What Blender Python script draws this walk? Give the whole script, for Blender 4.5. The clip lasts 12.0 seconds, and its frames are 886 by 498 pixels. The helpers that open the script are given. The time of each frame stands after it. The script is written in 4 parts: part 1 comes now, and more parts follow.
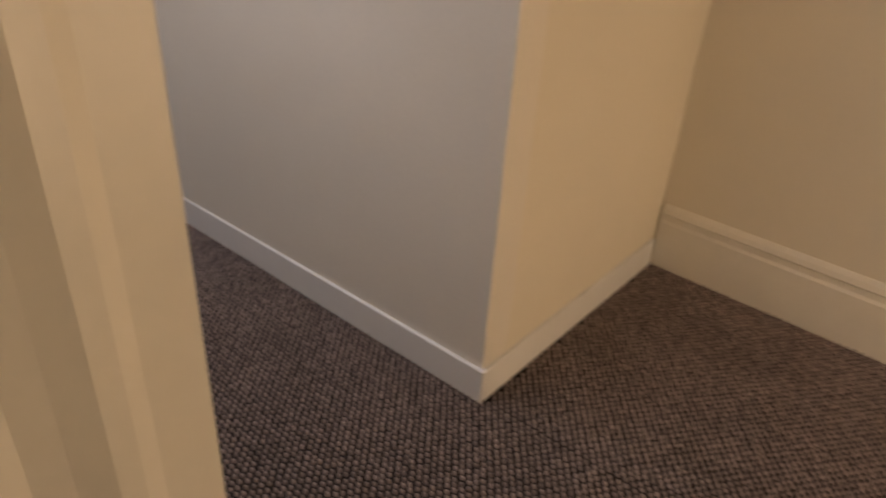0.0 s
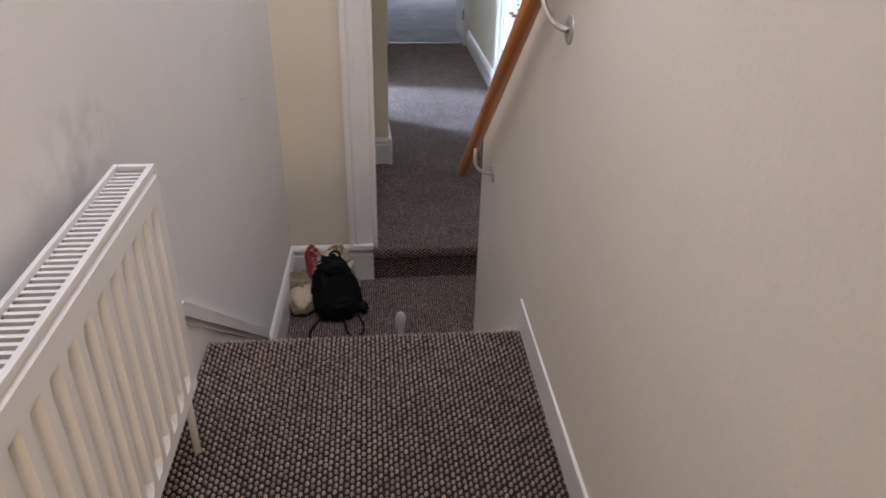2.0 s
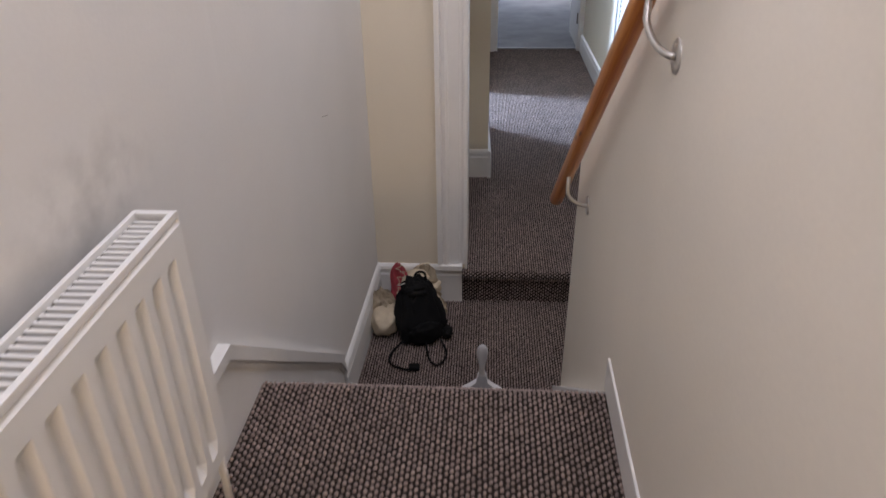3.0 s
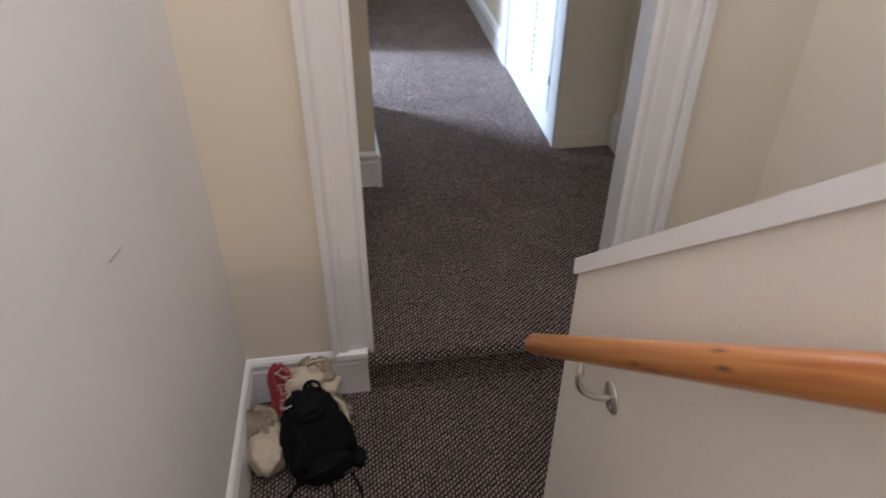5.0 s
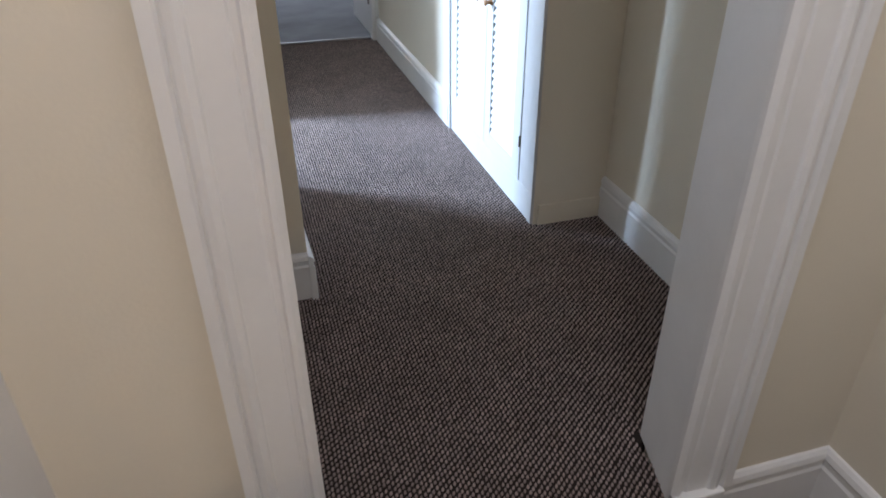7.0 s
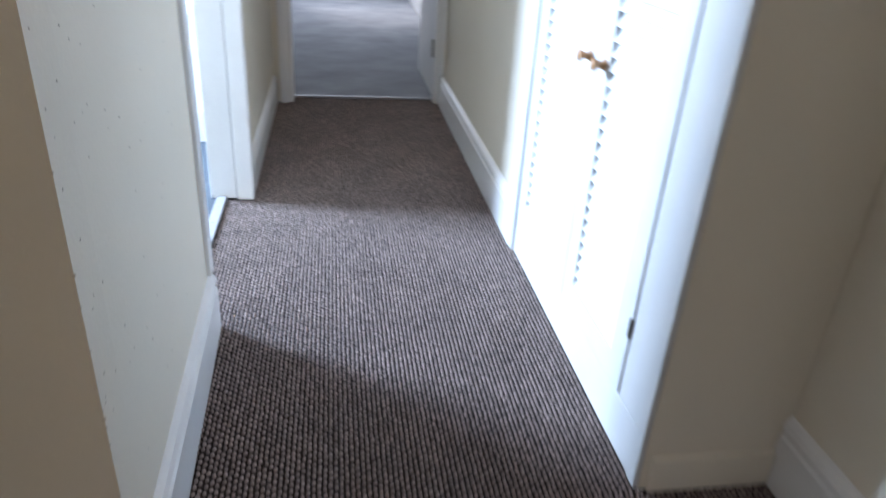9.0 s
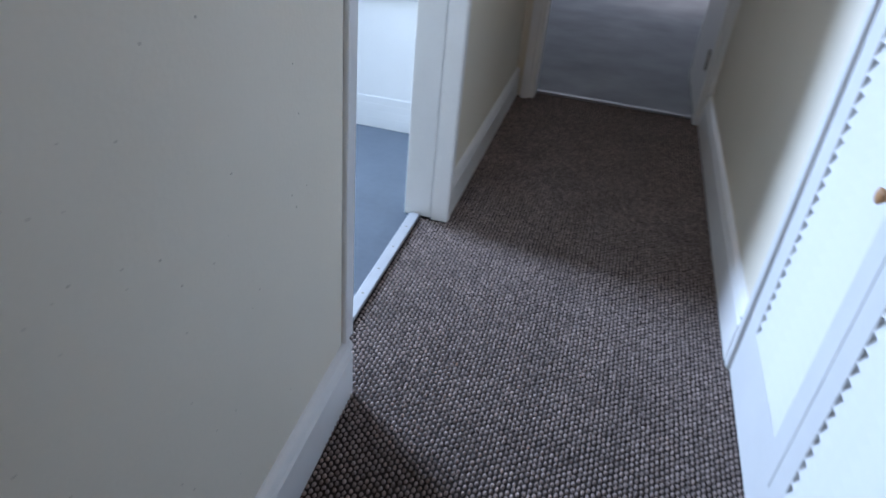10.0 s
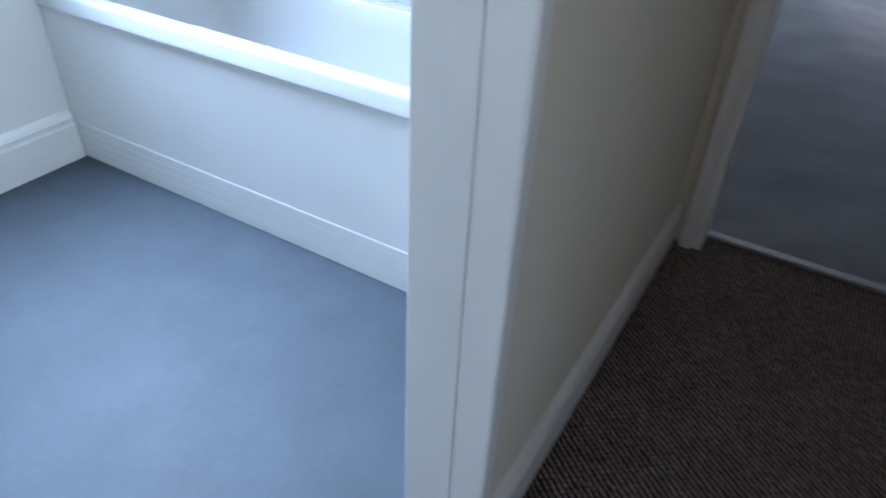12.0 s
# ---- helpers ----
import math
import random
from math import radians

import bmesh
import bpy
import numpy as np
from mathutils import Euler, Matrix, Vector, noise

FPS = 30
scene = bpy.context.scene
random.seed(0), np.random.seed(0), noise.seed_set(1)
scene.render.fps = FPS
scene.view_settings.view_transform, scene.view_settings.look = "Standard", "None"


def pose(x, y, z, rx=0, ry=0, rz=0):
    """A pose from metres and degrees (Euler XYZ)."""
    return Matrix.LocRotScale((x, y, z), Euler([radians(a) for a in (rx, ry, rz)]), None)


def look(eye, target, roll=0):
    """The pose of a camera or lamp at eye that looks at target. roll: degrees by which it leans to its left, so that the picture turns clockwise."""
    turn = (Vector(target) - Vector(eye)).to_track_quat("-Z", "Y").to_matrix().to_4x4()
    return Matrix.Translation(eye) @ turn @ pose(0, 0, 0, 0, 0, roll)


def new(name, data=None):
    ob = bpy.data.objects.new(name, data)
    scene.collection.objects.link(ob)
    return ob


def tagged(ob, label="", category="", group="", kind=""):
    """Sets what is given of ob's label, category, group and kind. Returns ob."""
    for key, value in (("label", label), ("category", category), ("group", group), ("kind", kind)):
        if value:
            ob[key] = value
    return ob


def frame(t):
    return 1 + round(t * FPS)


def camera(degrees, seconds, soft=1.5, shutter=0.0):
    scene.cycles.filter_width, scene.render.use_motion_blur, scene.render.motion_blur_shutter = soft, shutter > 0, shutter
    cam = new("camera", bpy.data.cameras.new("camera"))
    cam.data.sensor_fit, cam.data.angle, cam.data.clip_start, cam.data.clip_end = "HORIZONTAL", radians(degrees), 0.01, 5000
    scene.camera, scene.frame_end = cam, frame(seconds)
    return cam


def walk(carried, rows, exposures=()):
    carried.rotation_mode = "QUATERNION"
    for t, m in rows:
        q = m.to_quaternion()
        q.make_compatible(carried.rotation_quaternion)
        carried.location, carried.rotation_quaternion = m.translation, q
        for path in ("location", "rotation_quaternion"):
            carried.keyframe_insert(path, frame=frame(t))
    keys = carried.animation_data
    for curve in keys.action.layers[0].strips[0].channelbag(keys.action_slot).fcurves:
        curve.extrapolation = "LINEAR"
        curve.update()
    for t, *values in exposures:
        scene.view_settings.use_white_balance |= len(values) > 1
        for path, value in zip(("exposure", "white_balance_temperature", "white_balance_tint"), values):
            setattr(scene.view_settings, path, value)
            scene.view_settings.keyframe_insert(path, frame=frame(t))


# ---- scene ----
cam = camera(65.4, 12.0, shutter=0.4)

PATH = [
    (0, (-0.174, -2.177, 1.805), (1.19, -1.099, 0.816), 3.6),
    (0.2, (-0.114, -2.098, 1.816), (1.101, -0.878, 0.799), 2.0),
    (0.4, (0.018, -1.996, 1.828), (0.98, -0.586, 0.786), -0.3),
    (0.5, (0.067, -1.979, 1.848), (0.89, -0.486, 0.803), -1.9),
    (0.6, (0.117, -1.978, 1.853), (0.832, -0.413, 0.835), -1.0),
    (0.8, (0.199, -1.957, 1.866), (0.767, -0.319, 0.868), -1.3),
    (1, (0.257, -1.909, 1.867), (0.738, -0.24, 0.876), -0.5),
    (1.5, (0.411, -1.746, 1.857), (0.771, -0.021, 0.91), 2.4),
    (2, (0.508, -1.647, 1.858), (0.698, 0.087, 0.879), 1.4),
    (2.5, (0.61, -1.587, 1.867), (0.584, 0.158, 0.891), -0.5),
    (3, (0.602, -1.405, 1.852), (0.482, 0.334, 0.873), -0.8),
    (3.2, (0.562, -1.266, 1.855), (0.554, 0.481, 0.882), -0.3),
    (4.8, (0.507, -0.297, 1.867), (0.657, 1.322, 0.701), 0.6),
    (5, (0.489, -0.192, 1.868), (0.729, 1.396, 0.677), 0.4),
    (5.5, (0.504, 0.044, 1.854), (0.858, 1.587, 0.632), 1.6),
    (6, (0.509, 0.273, 1.842), (0.855, 1.836, 0.643), 0.8),
    (6.5, (0.484, 0.481, 1.689), (0.859, 2.128, 0.617), -1.1),
    (7, (0.48, 0.704, 1.523), (0.963, 2.339, 0.476), -0.3),
    (7.2, (0.524, 0.787, 1.471), (1.018, 2.453, 0.481), 1.0),
    (8.8, (0.897, 1.904, 1.165), (1.291, 3.625, 0.226), -0.2),
    (9, (0.946, 2.092, 1.189), (1.253, 3.847, 0.281), 3.8),
    (9.5, (0.983, 2.308, 1.324), (0.983, 4.061, 0.362), 5.5),
    (10, (1.091, 2.633, 1.345), (0.732, 4.279, 0.268), 5.7),
    (10.5, (1.141, 2.972, 1.34), (0.587, 4.527, 0.21), 4.2),
    (11, (1.04, 3.418, 1.37), (0.627, 5.034, 0.267), 3.2),
    (11.5, (1.038, 3.8, 1.41), (0.524, 5.381, 0.299), 2.9),
    (12, (0.904, 4.166, 1.446), (0.106, 5.572, 0.269), 2.8),
]
walk(cam, [(t, look(eye, target, roll)) for t, eye, target, roll in PATH],
     [(0, 0.25, 6600, 22), (0.5, 0.3, 7050, 22), (1.0, 0.42, 6550, 22), (3, 0.57, 6300, 22), (5.0, 0.79, 6450, 21), (5.5, 0.92, 6420, 20), (7.2, 0.68, 6300, 18), (8.8, 0.95, 6250, 18),
      (9.5, 0.1, 6050, 20), (10.5, -0.2, 6050, 20), (11.2, -0.17, 6000, 18), (12, -0.45, 5900, 18)])

# ---- light ----
world = bpy.data.worlds.new("sky_world")
scene.world = world
world.use_nodes = True
wn = world.node_tree
sky = wn.nodes.new("ShaderNodeTexSky")
sky.sky_type = "NISHITA"
sky.sun_disc = False
sky.sun_elevation = radians(40)
sky.sun_rotation = radians(200)
wn.links.new(sky.outputs[0], wn.nodes["Background"].inputs[0])
wn.nodes["Background"].inputs[1].default_value = 0.12


def area_light(name, place, target, width, height, watts, colour):
    data = bpy.data.lights.new(name, "AREA")
    data.shape, data.size, data.size_y, data.energy, data.color = "RECTANGLE", width, height, watts, colour
    ob = new(name, data)
    ob.matrix_world = look(place, target)
    return ob


UP_LIGHT = 3.16
area_light("skylight_daylight", (0.85, 1.08, UP_LIGHT), (0.85, 1.08, 0), 1.3, 0.85, 11.8, (0.94, 0.97, 1.0))
area_light("landing_roof_light_daylight", (0.45, -0.95, UP_LIGHT), (0.45, -0.9, 0), 0.6, 0.9, 8, (0.94, 0.97, 1.0))
window_light = area_light("bathroom_window_daylight", (-1.67, 5.40, 1.86), (1.3, 3.95, 0.0), 0.62, 0.7, 136, (0.56, 0.77, 1.0))
window_light.data.spread = radians(125)
area_light("recess_window_daylight", (-2.17, 2.48, 1.45), (2, 2.42, 0.8), 0.5, 1.2, 1.3, (0.86, 0.93, 1.0))
area_light("end_room_window_daylight", (0.9, 11.35, 1.5), (0.9, 6, 0.6), 1.4, 1.2, 25, (0.75, 0.87, 1.0))
# Unseen lamp added low at the back for warm light on the landing.
unseen_lamp = bpy.data.lights.new("landing_unseen_lamp", "POINT")
unseen_lamp.energy, unseen_lamp.color, unseen_lamp.shadow_soft_size = 30, (1.0, 0.77, 0.48), 0.05
new("landing_unseen_lamp", unseen_lamp).location = (0.95, -4.15, 1.22)
# Added warm fill for the corridor walls; no fitting stands here.
hall_fill = bpy.data.lights.new("corridor_warm_fill", "POINT")
hall_fill.energy, hall_fill.color, hall_fill.shadow_soft_size = 3.4, (1.0, 0.68, 0.40), 0.05
new("corridor_warm_fill", hall_fill).location = (1.15, 4.1, 2.34)
sun_data = bpy.data.lights.new("sun", "SUN")
sun_data.energy, sun_data.angle, sun_data.color = 1.0, radians(10), (1.0, 0.96, 0.9)
new("sun", sun_data).rotation_euler = (radians(50), 0, radians(200))

# ---- materials ----


def material(name, colour, rough=0.6, metal=0.0, vary=0.06, scale=3.0, grain=90.0, bump=0.1, coat=0.0):
    """Painted or plain surface: soft blotches at a large scale, fine grain, slight relief."""
    m = bpy.data.materials.new(name)
    m.use_nodes = True
    n, l = m.node_tree.nodes, m.node_tree.links
    b = n["Principled BSDF"]
    b.inputs["Roughness"].default_value, b.inputs["Metallic"].default_value = rough, metal
    b.inputs["Coat Weight"].default_value = coat
    tc = n.new("ShaderNodeTexCoord")
    big, fine = n.new("ShaderNodeTexNoise"), n.new("ShaderNodeTexNoise")
    big.inputs["Scale"].default_value, big.inputs["Detail"].default_value = scale, 4
    fine.inputs["Scale"].default_value, fine.inputs["Detail"].default_value = grain, 3
    for x in (big, fine):
        l.new(tc.outputs["Object"], x.inputs["Vector"])
    add = n.new("ShaderNodeMath")
    add.operation = "MULTIPLY_ADD"
    l.new(fine.outputs["Fac"], add.inputs[0])
    add.inputs[1].default_value = 0.35
    l.new(big.outputs["Fac"], add.inputs[2])
    ramp = n.new("ShaderNodeMapRange")
    ramp.inputs["From Min"].default_value, ramp.inputs["From Max"].default_value = 0.4, 0.95
    ramp.inputs["To Min"].default_value, ramp.inputs["To Max"].default_value = 1 - vary, 1 + vary
    l.new(add.outputs[0], ramp.inputs["Value"])
    mix = n.new("ShaderNodeVectorMath")
    mix.operation = "SCALE"
    mix.inputs[0].default_value = colour
    l.new(ramp.outputs["Result"], mix.inputs["Scale"])
    l.new(mix.outputs[0], b.inputs["Base Color"])
    if bump:
        bp = n.new("ShaderNodeBump")
        bp.inputs["Strength"].default_value, bp.inputs["Distance"].default_value = bump, 0.004
        l.new(add.outputs[0], bp.inputs["Height"])
        l.new(bp.outputs[0], b.inputs["Normal"])
    return m


CREAM = material("cream_wall_paint", (0.775, 0.71, 0.585), 0.75, vary=0.03, scale=2.2, grain=110, bump=0.28)
PALE = material("off_white_wall_paint", (0.745, 0.73, 0.71), 0.75, vary=0.035, scale=2.0, grain=110, bump=0.25)
DUSTY = material("off_white_wall_paint_dust_stained", (0.745, 0.73, 0.71), 0.75, vary=0.035, scale=2.0, grain=110, bump=0.25)


def dust_stain(m, centre, scale):
    """A grey dust stain of uneven outline where warm air has risen off the radiator."""
    n, l = m.node_tree.nodes, m.node_tree.links
    b = n["Principled BSDF"]
    src = b.inputs["Base Color"].links[0].from_socket
    tc = n.new("ShaderNodeTexCoord")
    mp = n.new("ShaderNodeMapping")
    mp.vector_type = "TEXTURE"
    mp.inputs["Location"].default_value, mp.inputs["Scale"].default_value = centre, scale
    l.new(tc.outputs["Object"], mp.inputs["Vector"])
    ball = n.new("ShaderNodeTexGradient")
    ball.gradient_type = "SPHERICAL"
    l.new(mp.outputs[0], ball.inputs["Vector"])
    nz = n.new("ShaderNodeTexNoise")
    nz.inputs["Scale"].default_value, nz.inputs["Detail"].default_value = 14, 5
    l.new(tc.outputs["Object"], nz.inputs["Vector"])
    rg = n.new("ShaderNodeMapRange")
    rg.inputs["From Min"].default_value, rg.inputs["From Max"].default_value = 0.42, 0.72
    rg.inputs["To Max"].default_value = 0.5
    l.new(nz.outputs["Fac"], rg.inputs["Value"])
    mul = n.new("ShaderNodeMath")
    mul.operation = "MULTIPLY"
    l.new(ball.outputs["Fac"], mul.inputs[0])
    l.new(rg.outputs["Result"], mul.inputs[1])
    mx = n.new("ShaderNodeMix")
    mx.data_type = "RGBA"
    l.new(mul.outputs[0], mx.inputs["Factor"])
    l.new(src, mx.inputs["A"])
    mx.inputs["B"].default_value = (0.24, 0.23, 0.22, 1)
    l.new(mx.outputs["Result"], b.inputs["Base Color"])


dust_stain(DUSTY, (0.0, -0.50, 1.41), (0.5, 0.26, 0.13))
STAIRCREAM = material("pale_cream_wall_paint", (0.775, 0.722, 0.632), 0.75, vary=0.055, scale=1.4, grain=110, bump=0.25)
GLOSS = material("white_gloss_woodwork", (0.80, 0.79, 0.77), 0.35, vary=0.03, scale=7, grain=60, bump=0.12)
OLDGLOSS = material("ivory_gloss_woodwork", (0.80, 0.755, 0.66), 0.4, vary=0.04, scale=7, grain=60, bump=0.15)
CUPPAINT = material("white_cupboard_paint", (0.62, 0.62, 0.61), 0.4, vary=0.03, scale=7, grain=60, bump=0.12)
GRIME = material("tan_soap_grime", (0.40, 0.37, 0.29), 0.6, vary=0.3, scale=30)
CEILING = material("white_ceiling_paint", (0.82, 0.80, 0.76), 0.85, vary=0.02)
RADIATOR = material("white_enamel_radiator", (0.82, 0.815, 0.80), 0.35, vary=0.02, scale=5, bump=0.02)
STEEL = material("brushed_steel", (0.62, 0.60, 0.57), 0.38, metal=1.0, vary=0.06, scale=20, grain=200, bump=0.05)
BRASS = material("worn_dark_hinge_metal", (0.22, 0.19, 0.15), 0.45, metal=1.0, vary=0.1, scale=30)
ALU = material("aluminium_threshold", (0.33, 0.33, 0.335), 0.55, metal=0.3, vary=0.05, scale=12)
BATH = material("white_bath_acrylic", (0.60, 0.61, 0.62), 0.24, vary=0.01, scale=2, bump=0.0, coat=0.3)
PANEL = material("white_bath_panel", (0.68, 0.69, 0.70), 0.35, vary=0.02, scale=4, bump=0.02)
VINYL = material("blue_grey_vinyl_floor", (0.052, 0.066, 0.084), 0.66, vary=0.16, scale=5, grain=40, bump=0.03)
GREYCARPET = material("pale_grey_cut_pile_carpet", (0.27, 0.28, 0.30), 0.95, vary=0.24, scale=3, grain=220, bump=0.5)
BLACK = material("black_nylon", (0.0025, 0.0025, 0.003), 0.85, vary=0.25, scale=12, grain=300, bump=0.3)
CANVAS = material("cream_canvas", (0.58, 0.49, 0.36), 0.9, vary=0.1, scale=14, grain=400, bump=0.4)
RED = material("faded_red_print", (0.52, 0.09, 0.11), 0.85, vary=0.15, scale=20, grain=300, bump=0.2)
BLACK.node_tree.nodes["Principled BSDF"].inputs["Specular IOR Level"].default_value = 0.25
KNOB = material("varnished_pine_knob", (0.42, 0.22, 0.10), 0.35, vary=0.1, scale=20)
PLASTIC = material("pale_grey_plastic", (0.74, 0.74, 0.75), 0.35, vary=0.04, scale=10)
TEAL = material("teal_bristles", (0.10, 0.28, 0.30), 0.8, vary=0.2, scale=60)
# Dark grey holds the shade inside the white radiator behind its grille.
INNER = material("shaded_inside_grey", (0.16, 0.155, 0.15), 0.8, vary=0.1, scale=20)
# Near-black colour puts the shade between carpet loops into their backing.
BACKING = material("shade_dark_carpet_backing", (0.020, 0.013, 0.010), 1.0, vary=0.2, scale=30, grain=300, bump=0.4)


def loop_material():
    """Twisted wool loops: each loop a slightly different brown-grey; the dark between them is in BACKING."""
    m = material("brown_loop_carpet", (0.305, 0.238, 0.214), 0.75, vary=0.18, scale=5, grain=420, bump=0.5)
    n, l = m.node_tree.nodes, m.node_tree.links
    b = n["Principled BSDF"]
    src = b.inputs["Base Color"].links[0].from_socket
    geo = n.new("ShaderNodeNewGeometry")
    rnd = n.new("ShaderNodeMapRange")
    rnd.inputs["To Min"].default_value, rnd.inputs["To Max"].default_value = 0.76, 1.24
    l.new(geo.outputs["Random Per Island"], rnd.inputs["Value"])
    sc = n.new("ShaderNodeVectorMath")
    sc.operation = "SCALE"
    l.new(src, sc.inputs[0])
    l.new(rnd.outputs["Result"], sc.inputs["Scale"])
    l.new(sc.outputs[0], b.inputs["Base Color"])
    return m


LOOPS = loop_material()


def wood_material():
    m = bpy.data.materials.new("varnished_pine")
    m.use_nodes = True
    n, l = m.node_tree.nodes, m.node_tree.links
    b = n["Principled BSDF"]
    b.inputs["Roughness"].default_value, b.inputs["Coat Weight"].default_value = 0.38, 0.25
    tc = n.new("ShaderNodeTexCoord")
    mp = n.new("ShaderNodeMapping")
    mp.inputs["Scale"].default_value = (70, 70, 2.2)
    l.new(tc.outputs["Object"], mp.inputs["Vector"])
    g = n.new("ShaderNodeTexNoise")
    g.inputs["Scale"].default_value, g.inputs["Detail"].default_value, g.inputs["Distortion"].default_value = 1.0, 5, 0.7
    l.new(mp.outputs[0], g.inputs["Vector"])
    r = n.new("ShaderNodeValToRGB")
    r.color_ramp.elements[0].position, r.color_ramp.elements[0].color = 0.3, (0.33, 0.085, 0.018, 1)
    r.color_ramp.elements[1].position, r.color_ramp.elements[1].color = 0.7, (0.60, 0.26, 0.065, 1)
    l.new(g.outputs["Fac"], r.inputs["Fac"])
    kn = n.new("ShaderNodeTexVoronoi")
    mk = n.new("ShaderNodeMapping")
    mk.inputs["Scale"].default_value = (8, 8, 1.6)
    l.new(tc.outputs["Object"], mk.inputs["Vector"])
    l.new(mk.outputs[0], kn.inputs["Vector"])
    kr = n.new("ShaderNodeMapRange")
    kr.inputs["From Min"].default_value, kr.inputs["From Max"].default_value = 0.07, 0.20
    l.new(kn.outputs["Distance"], kr.inputs["Value"])
    mx = n.new("ShaderNodeMix")
    mx.data_type = "RGBA"
    l.new(kr.outputs["Result"], mx.inputs["Factor"])
    mx.inputs["A"].default_value = (0.11, 0.035, 0.012, 1)
    l.new(r.outputs["Color"], mx.inputs["B"])
    l.new(mx.outputs["Result"], b.inputs["Base Color"])
    bp = n.new("ShaderNodeBump")
    bp.inputs["Strength"].default_value, bp.inputs["Distance"].default_value = 0.15, 0.002
    l.new(g.outputs["Fac"], bp.inputs["Height"])
    l.new(bp.outputs[0], b.inputs["Normal"])
    return m


WOOD = wood_material()
GLASS = bpy.data.materials.new("window_glass")
GLASS.use_nodes = True
GLASS.node_tree.nodes["Principled BSDF"].inputs["Transmission Weight"].default_value = 1.0
GLASS.node_tree.nodes["Principled BSDF"].inputs["Roughness"].default_value = 0.02

# ---- mesh tools ----


def finish(name, bm, mat, parent=None, smooth=False):
    bmesh.ops.recalc_face_normals(bm, faces=bm.faces)
    me = bpy.data.meshes.new(name)
    bm.to_mesh(me)
    bm.free()
    me.materials.append(mat)
    if smooth:
        for p in me.polygons:
            p.use_smooth = True
    ob = new(name, me)
    if parent is not None:
        ob.parent = parent
    return ob


def part(name, bm, mat, parent, label="", smooth=False):
    return tagged(finish(name, bm, mat, parent, smooth), label)


def structure(name, bm, mat, label, category, smooth=False):
    return tagged(finish(name, bm, mat, None, smooth), label, category, kind="structure")


def add_box(bm, x0, x1, y0, y1, z0, z1, bevel=0.0):
    g = bmesh.ops.create_cube(bm, size=1.0)
    vs = g["verts"]
    for v in vs:
        v.co = Vector(((x0 + x1) / 2 + v.co.x * (x1 - x0), (y0 + y1) / 2 + v.co.y * (y1 - y0), (z0 + z1) / 2 + v.co.z * (z1 - z0)))
    if bevel:
        es = list({e for v in vs for e in v.link_edges})
        bmesh.ops.bevel(bm, geom=es, offset=bevel, segments=2, profile=0.5, affect="EDGES")
    return bm


def boxes(*dims, bevel=0.0):
    bm = bmesh.new()
    for d in dims:
        add_box(bm, *d, bevel=bevel)
    return bm


def prism(poly, axis, a, b, bm=None):
    """A polygon pushed along an axis from a to b. axis x: poly in (y, z); y: in (x, z); z: in (x, y)."""
    bm = bm or bmesh.new()
    put = {"x": lambda p, c: (c, p[0], p[1]), "y": lambda p, c: (p[0], c, p[1]), "z": lambda p, c: (p[0], p[1], c)}[axis]
    lo = [bm.verts.new(put(p, a)) for p in poly]
    hi = [bm.verts.new(put(p, b)) for p in poly]
    n = len(poly)
    bm.faces.new(lo)
    bm.faces.new(list(reversed(hi)))
    for i in range(n):
        bm.faces.new((lo[i], hi[i], hi[(i + 1) % n], lo[(i + 1) % n]))
    return bm


def tube(points, radius, segments=12, bm=None, caps=True):
    """A round tube along points."""
    bm = bm or bmesh.new()
    pts = [Vector(p) for p in points]
    rings = []
    up = Vector((0.123, 0.41, 0.9)).normalized()
    for i, p in enumerate(pts):
        d = (pts[min(i + 1, len(pts) - 1)] - pts[max(i - 1, 0)]).normalized()
        if abs(d.dot(up)) > 0.95:
            up = Vector((1, 0.1, 0)).normalized()
        u = d.cross(up).normalized()
        w = d.cross(u).normalized()
        up = -w if (-w).dot(up) > 0 else w
        rr = radius[i] if isinstance(radius, (list, tuple)) else radius
        rings.append([bm.verts.new(p + rr * (math.cos(a) * u + math.sin(a) * w)) for a in [2 * math.pi * k / segments for k in range(segments)]])
    for a, b in zip(rings, rings[1:]):
        for k in range(segments):
            bm.faces.new((a[k], a[(k + 1) % segments], b[(k + 1) % segments], b[k]))
    if caps:
        bm.faces.new(rings[0])
        bm.faces.new(rings[-1])
    return bm


def disc(centre, normal, radius, thick, segments=24, bm=None):
    c, n = Vector(centre), Vector(normal).normalized()
    return tube([c, c + n * thick * 0.7, c + n * thick], [radius, radius, radius * 0.93], segments, bm)


def empty(name, place=(0, 0, 0)):
    ob = new(name)
    ob.location = place
    ob.empty_display_size = 0.05
    return ob


# ---- the plan: corridor floor at 0, stairs and landing above it ----
HALL, MID, TOP = 0.0, -0.195, 0.662
RISE = (TOP - MID) / 4
GOING = 0.25
STAIR_W = 0.926
WELL_X = 1.880
UP_H, LOW_H = 3.10, 2.42

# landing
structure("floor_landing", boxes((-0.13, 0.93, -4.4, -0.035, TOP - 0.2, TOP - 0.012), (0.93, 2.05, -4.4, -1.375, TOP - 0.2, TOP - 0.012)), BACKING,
          "backing of the brown loop-pile landing carpet, near-black for the shade between loops", "floor")
prof = [(-0.035, TOP - 0.012)]
for k in range(4):
    y0, z0 = GOING * k, TOP - RISE * k
    if k:
        prof.append((y0 - 0.035, z0 - 0.012))
    prof += [(y0 - 0.012, z0 - 0.014), (y0 - 0.004, z0 - 0.022), (y0 - 0.002, z0 - 0.034), (y0 - 0.012, z0 - 0.05), (y0 - 0.02, z0 - RISE - 0.012)]
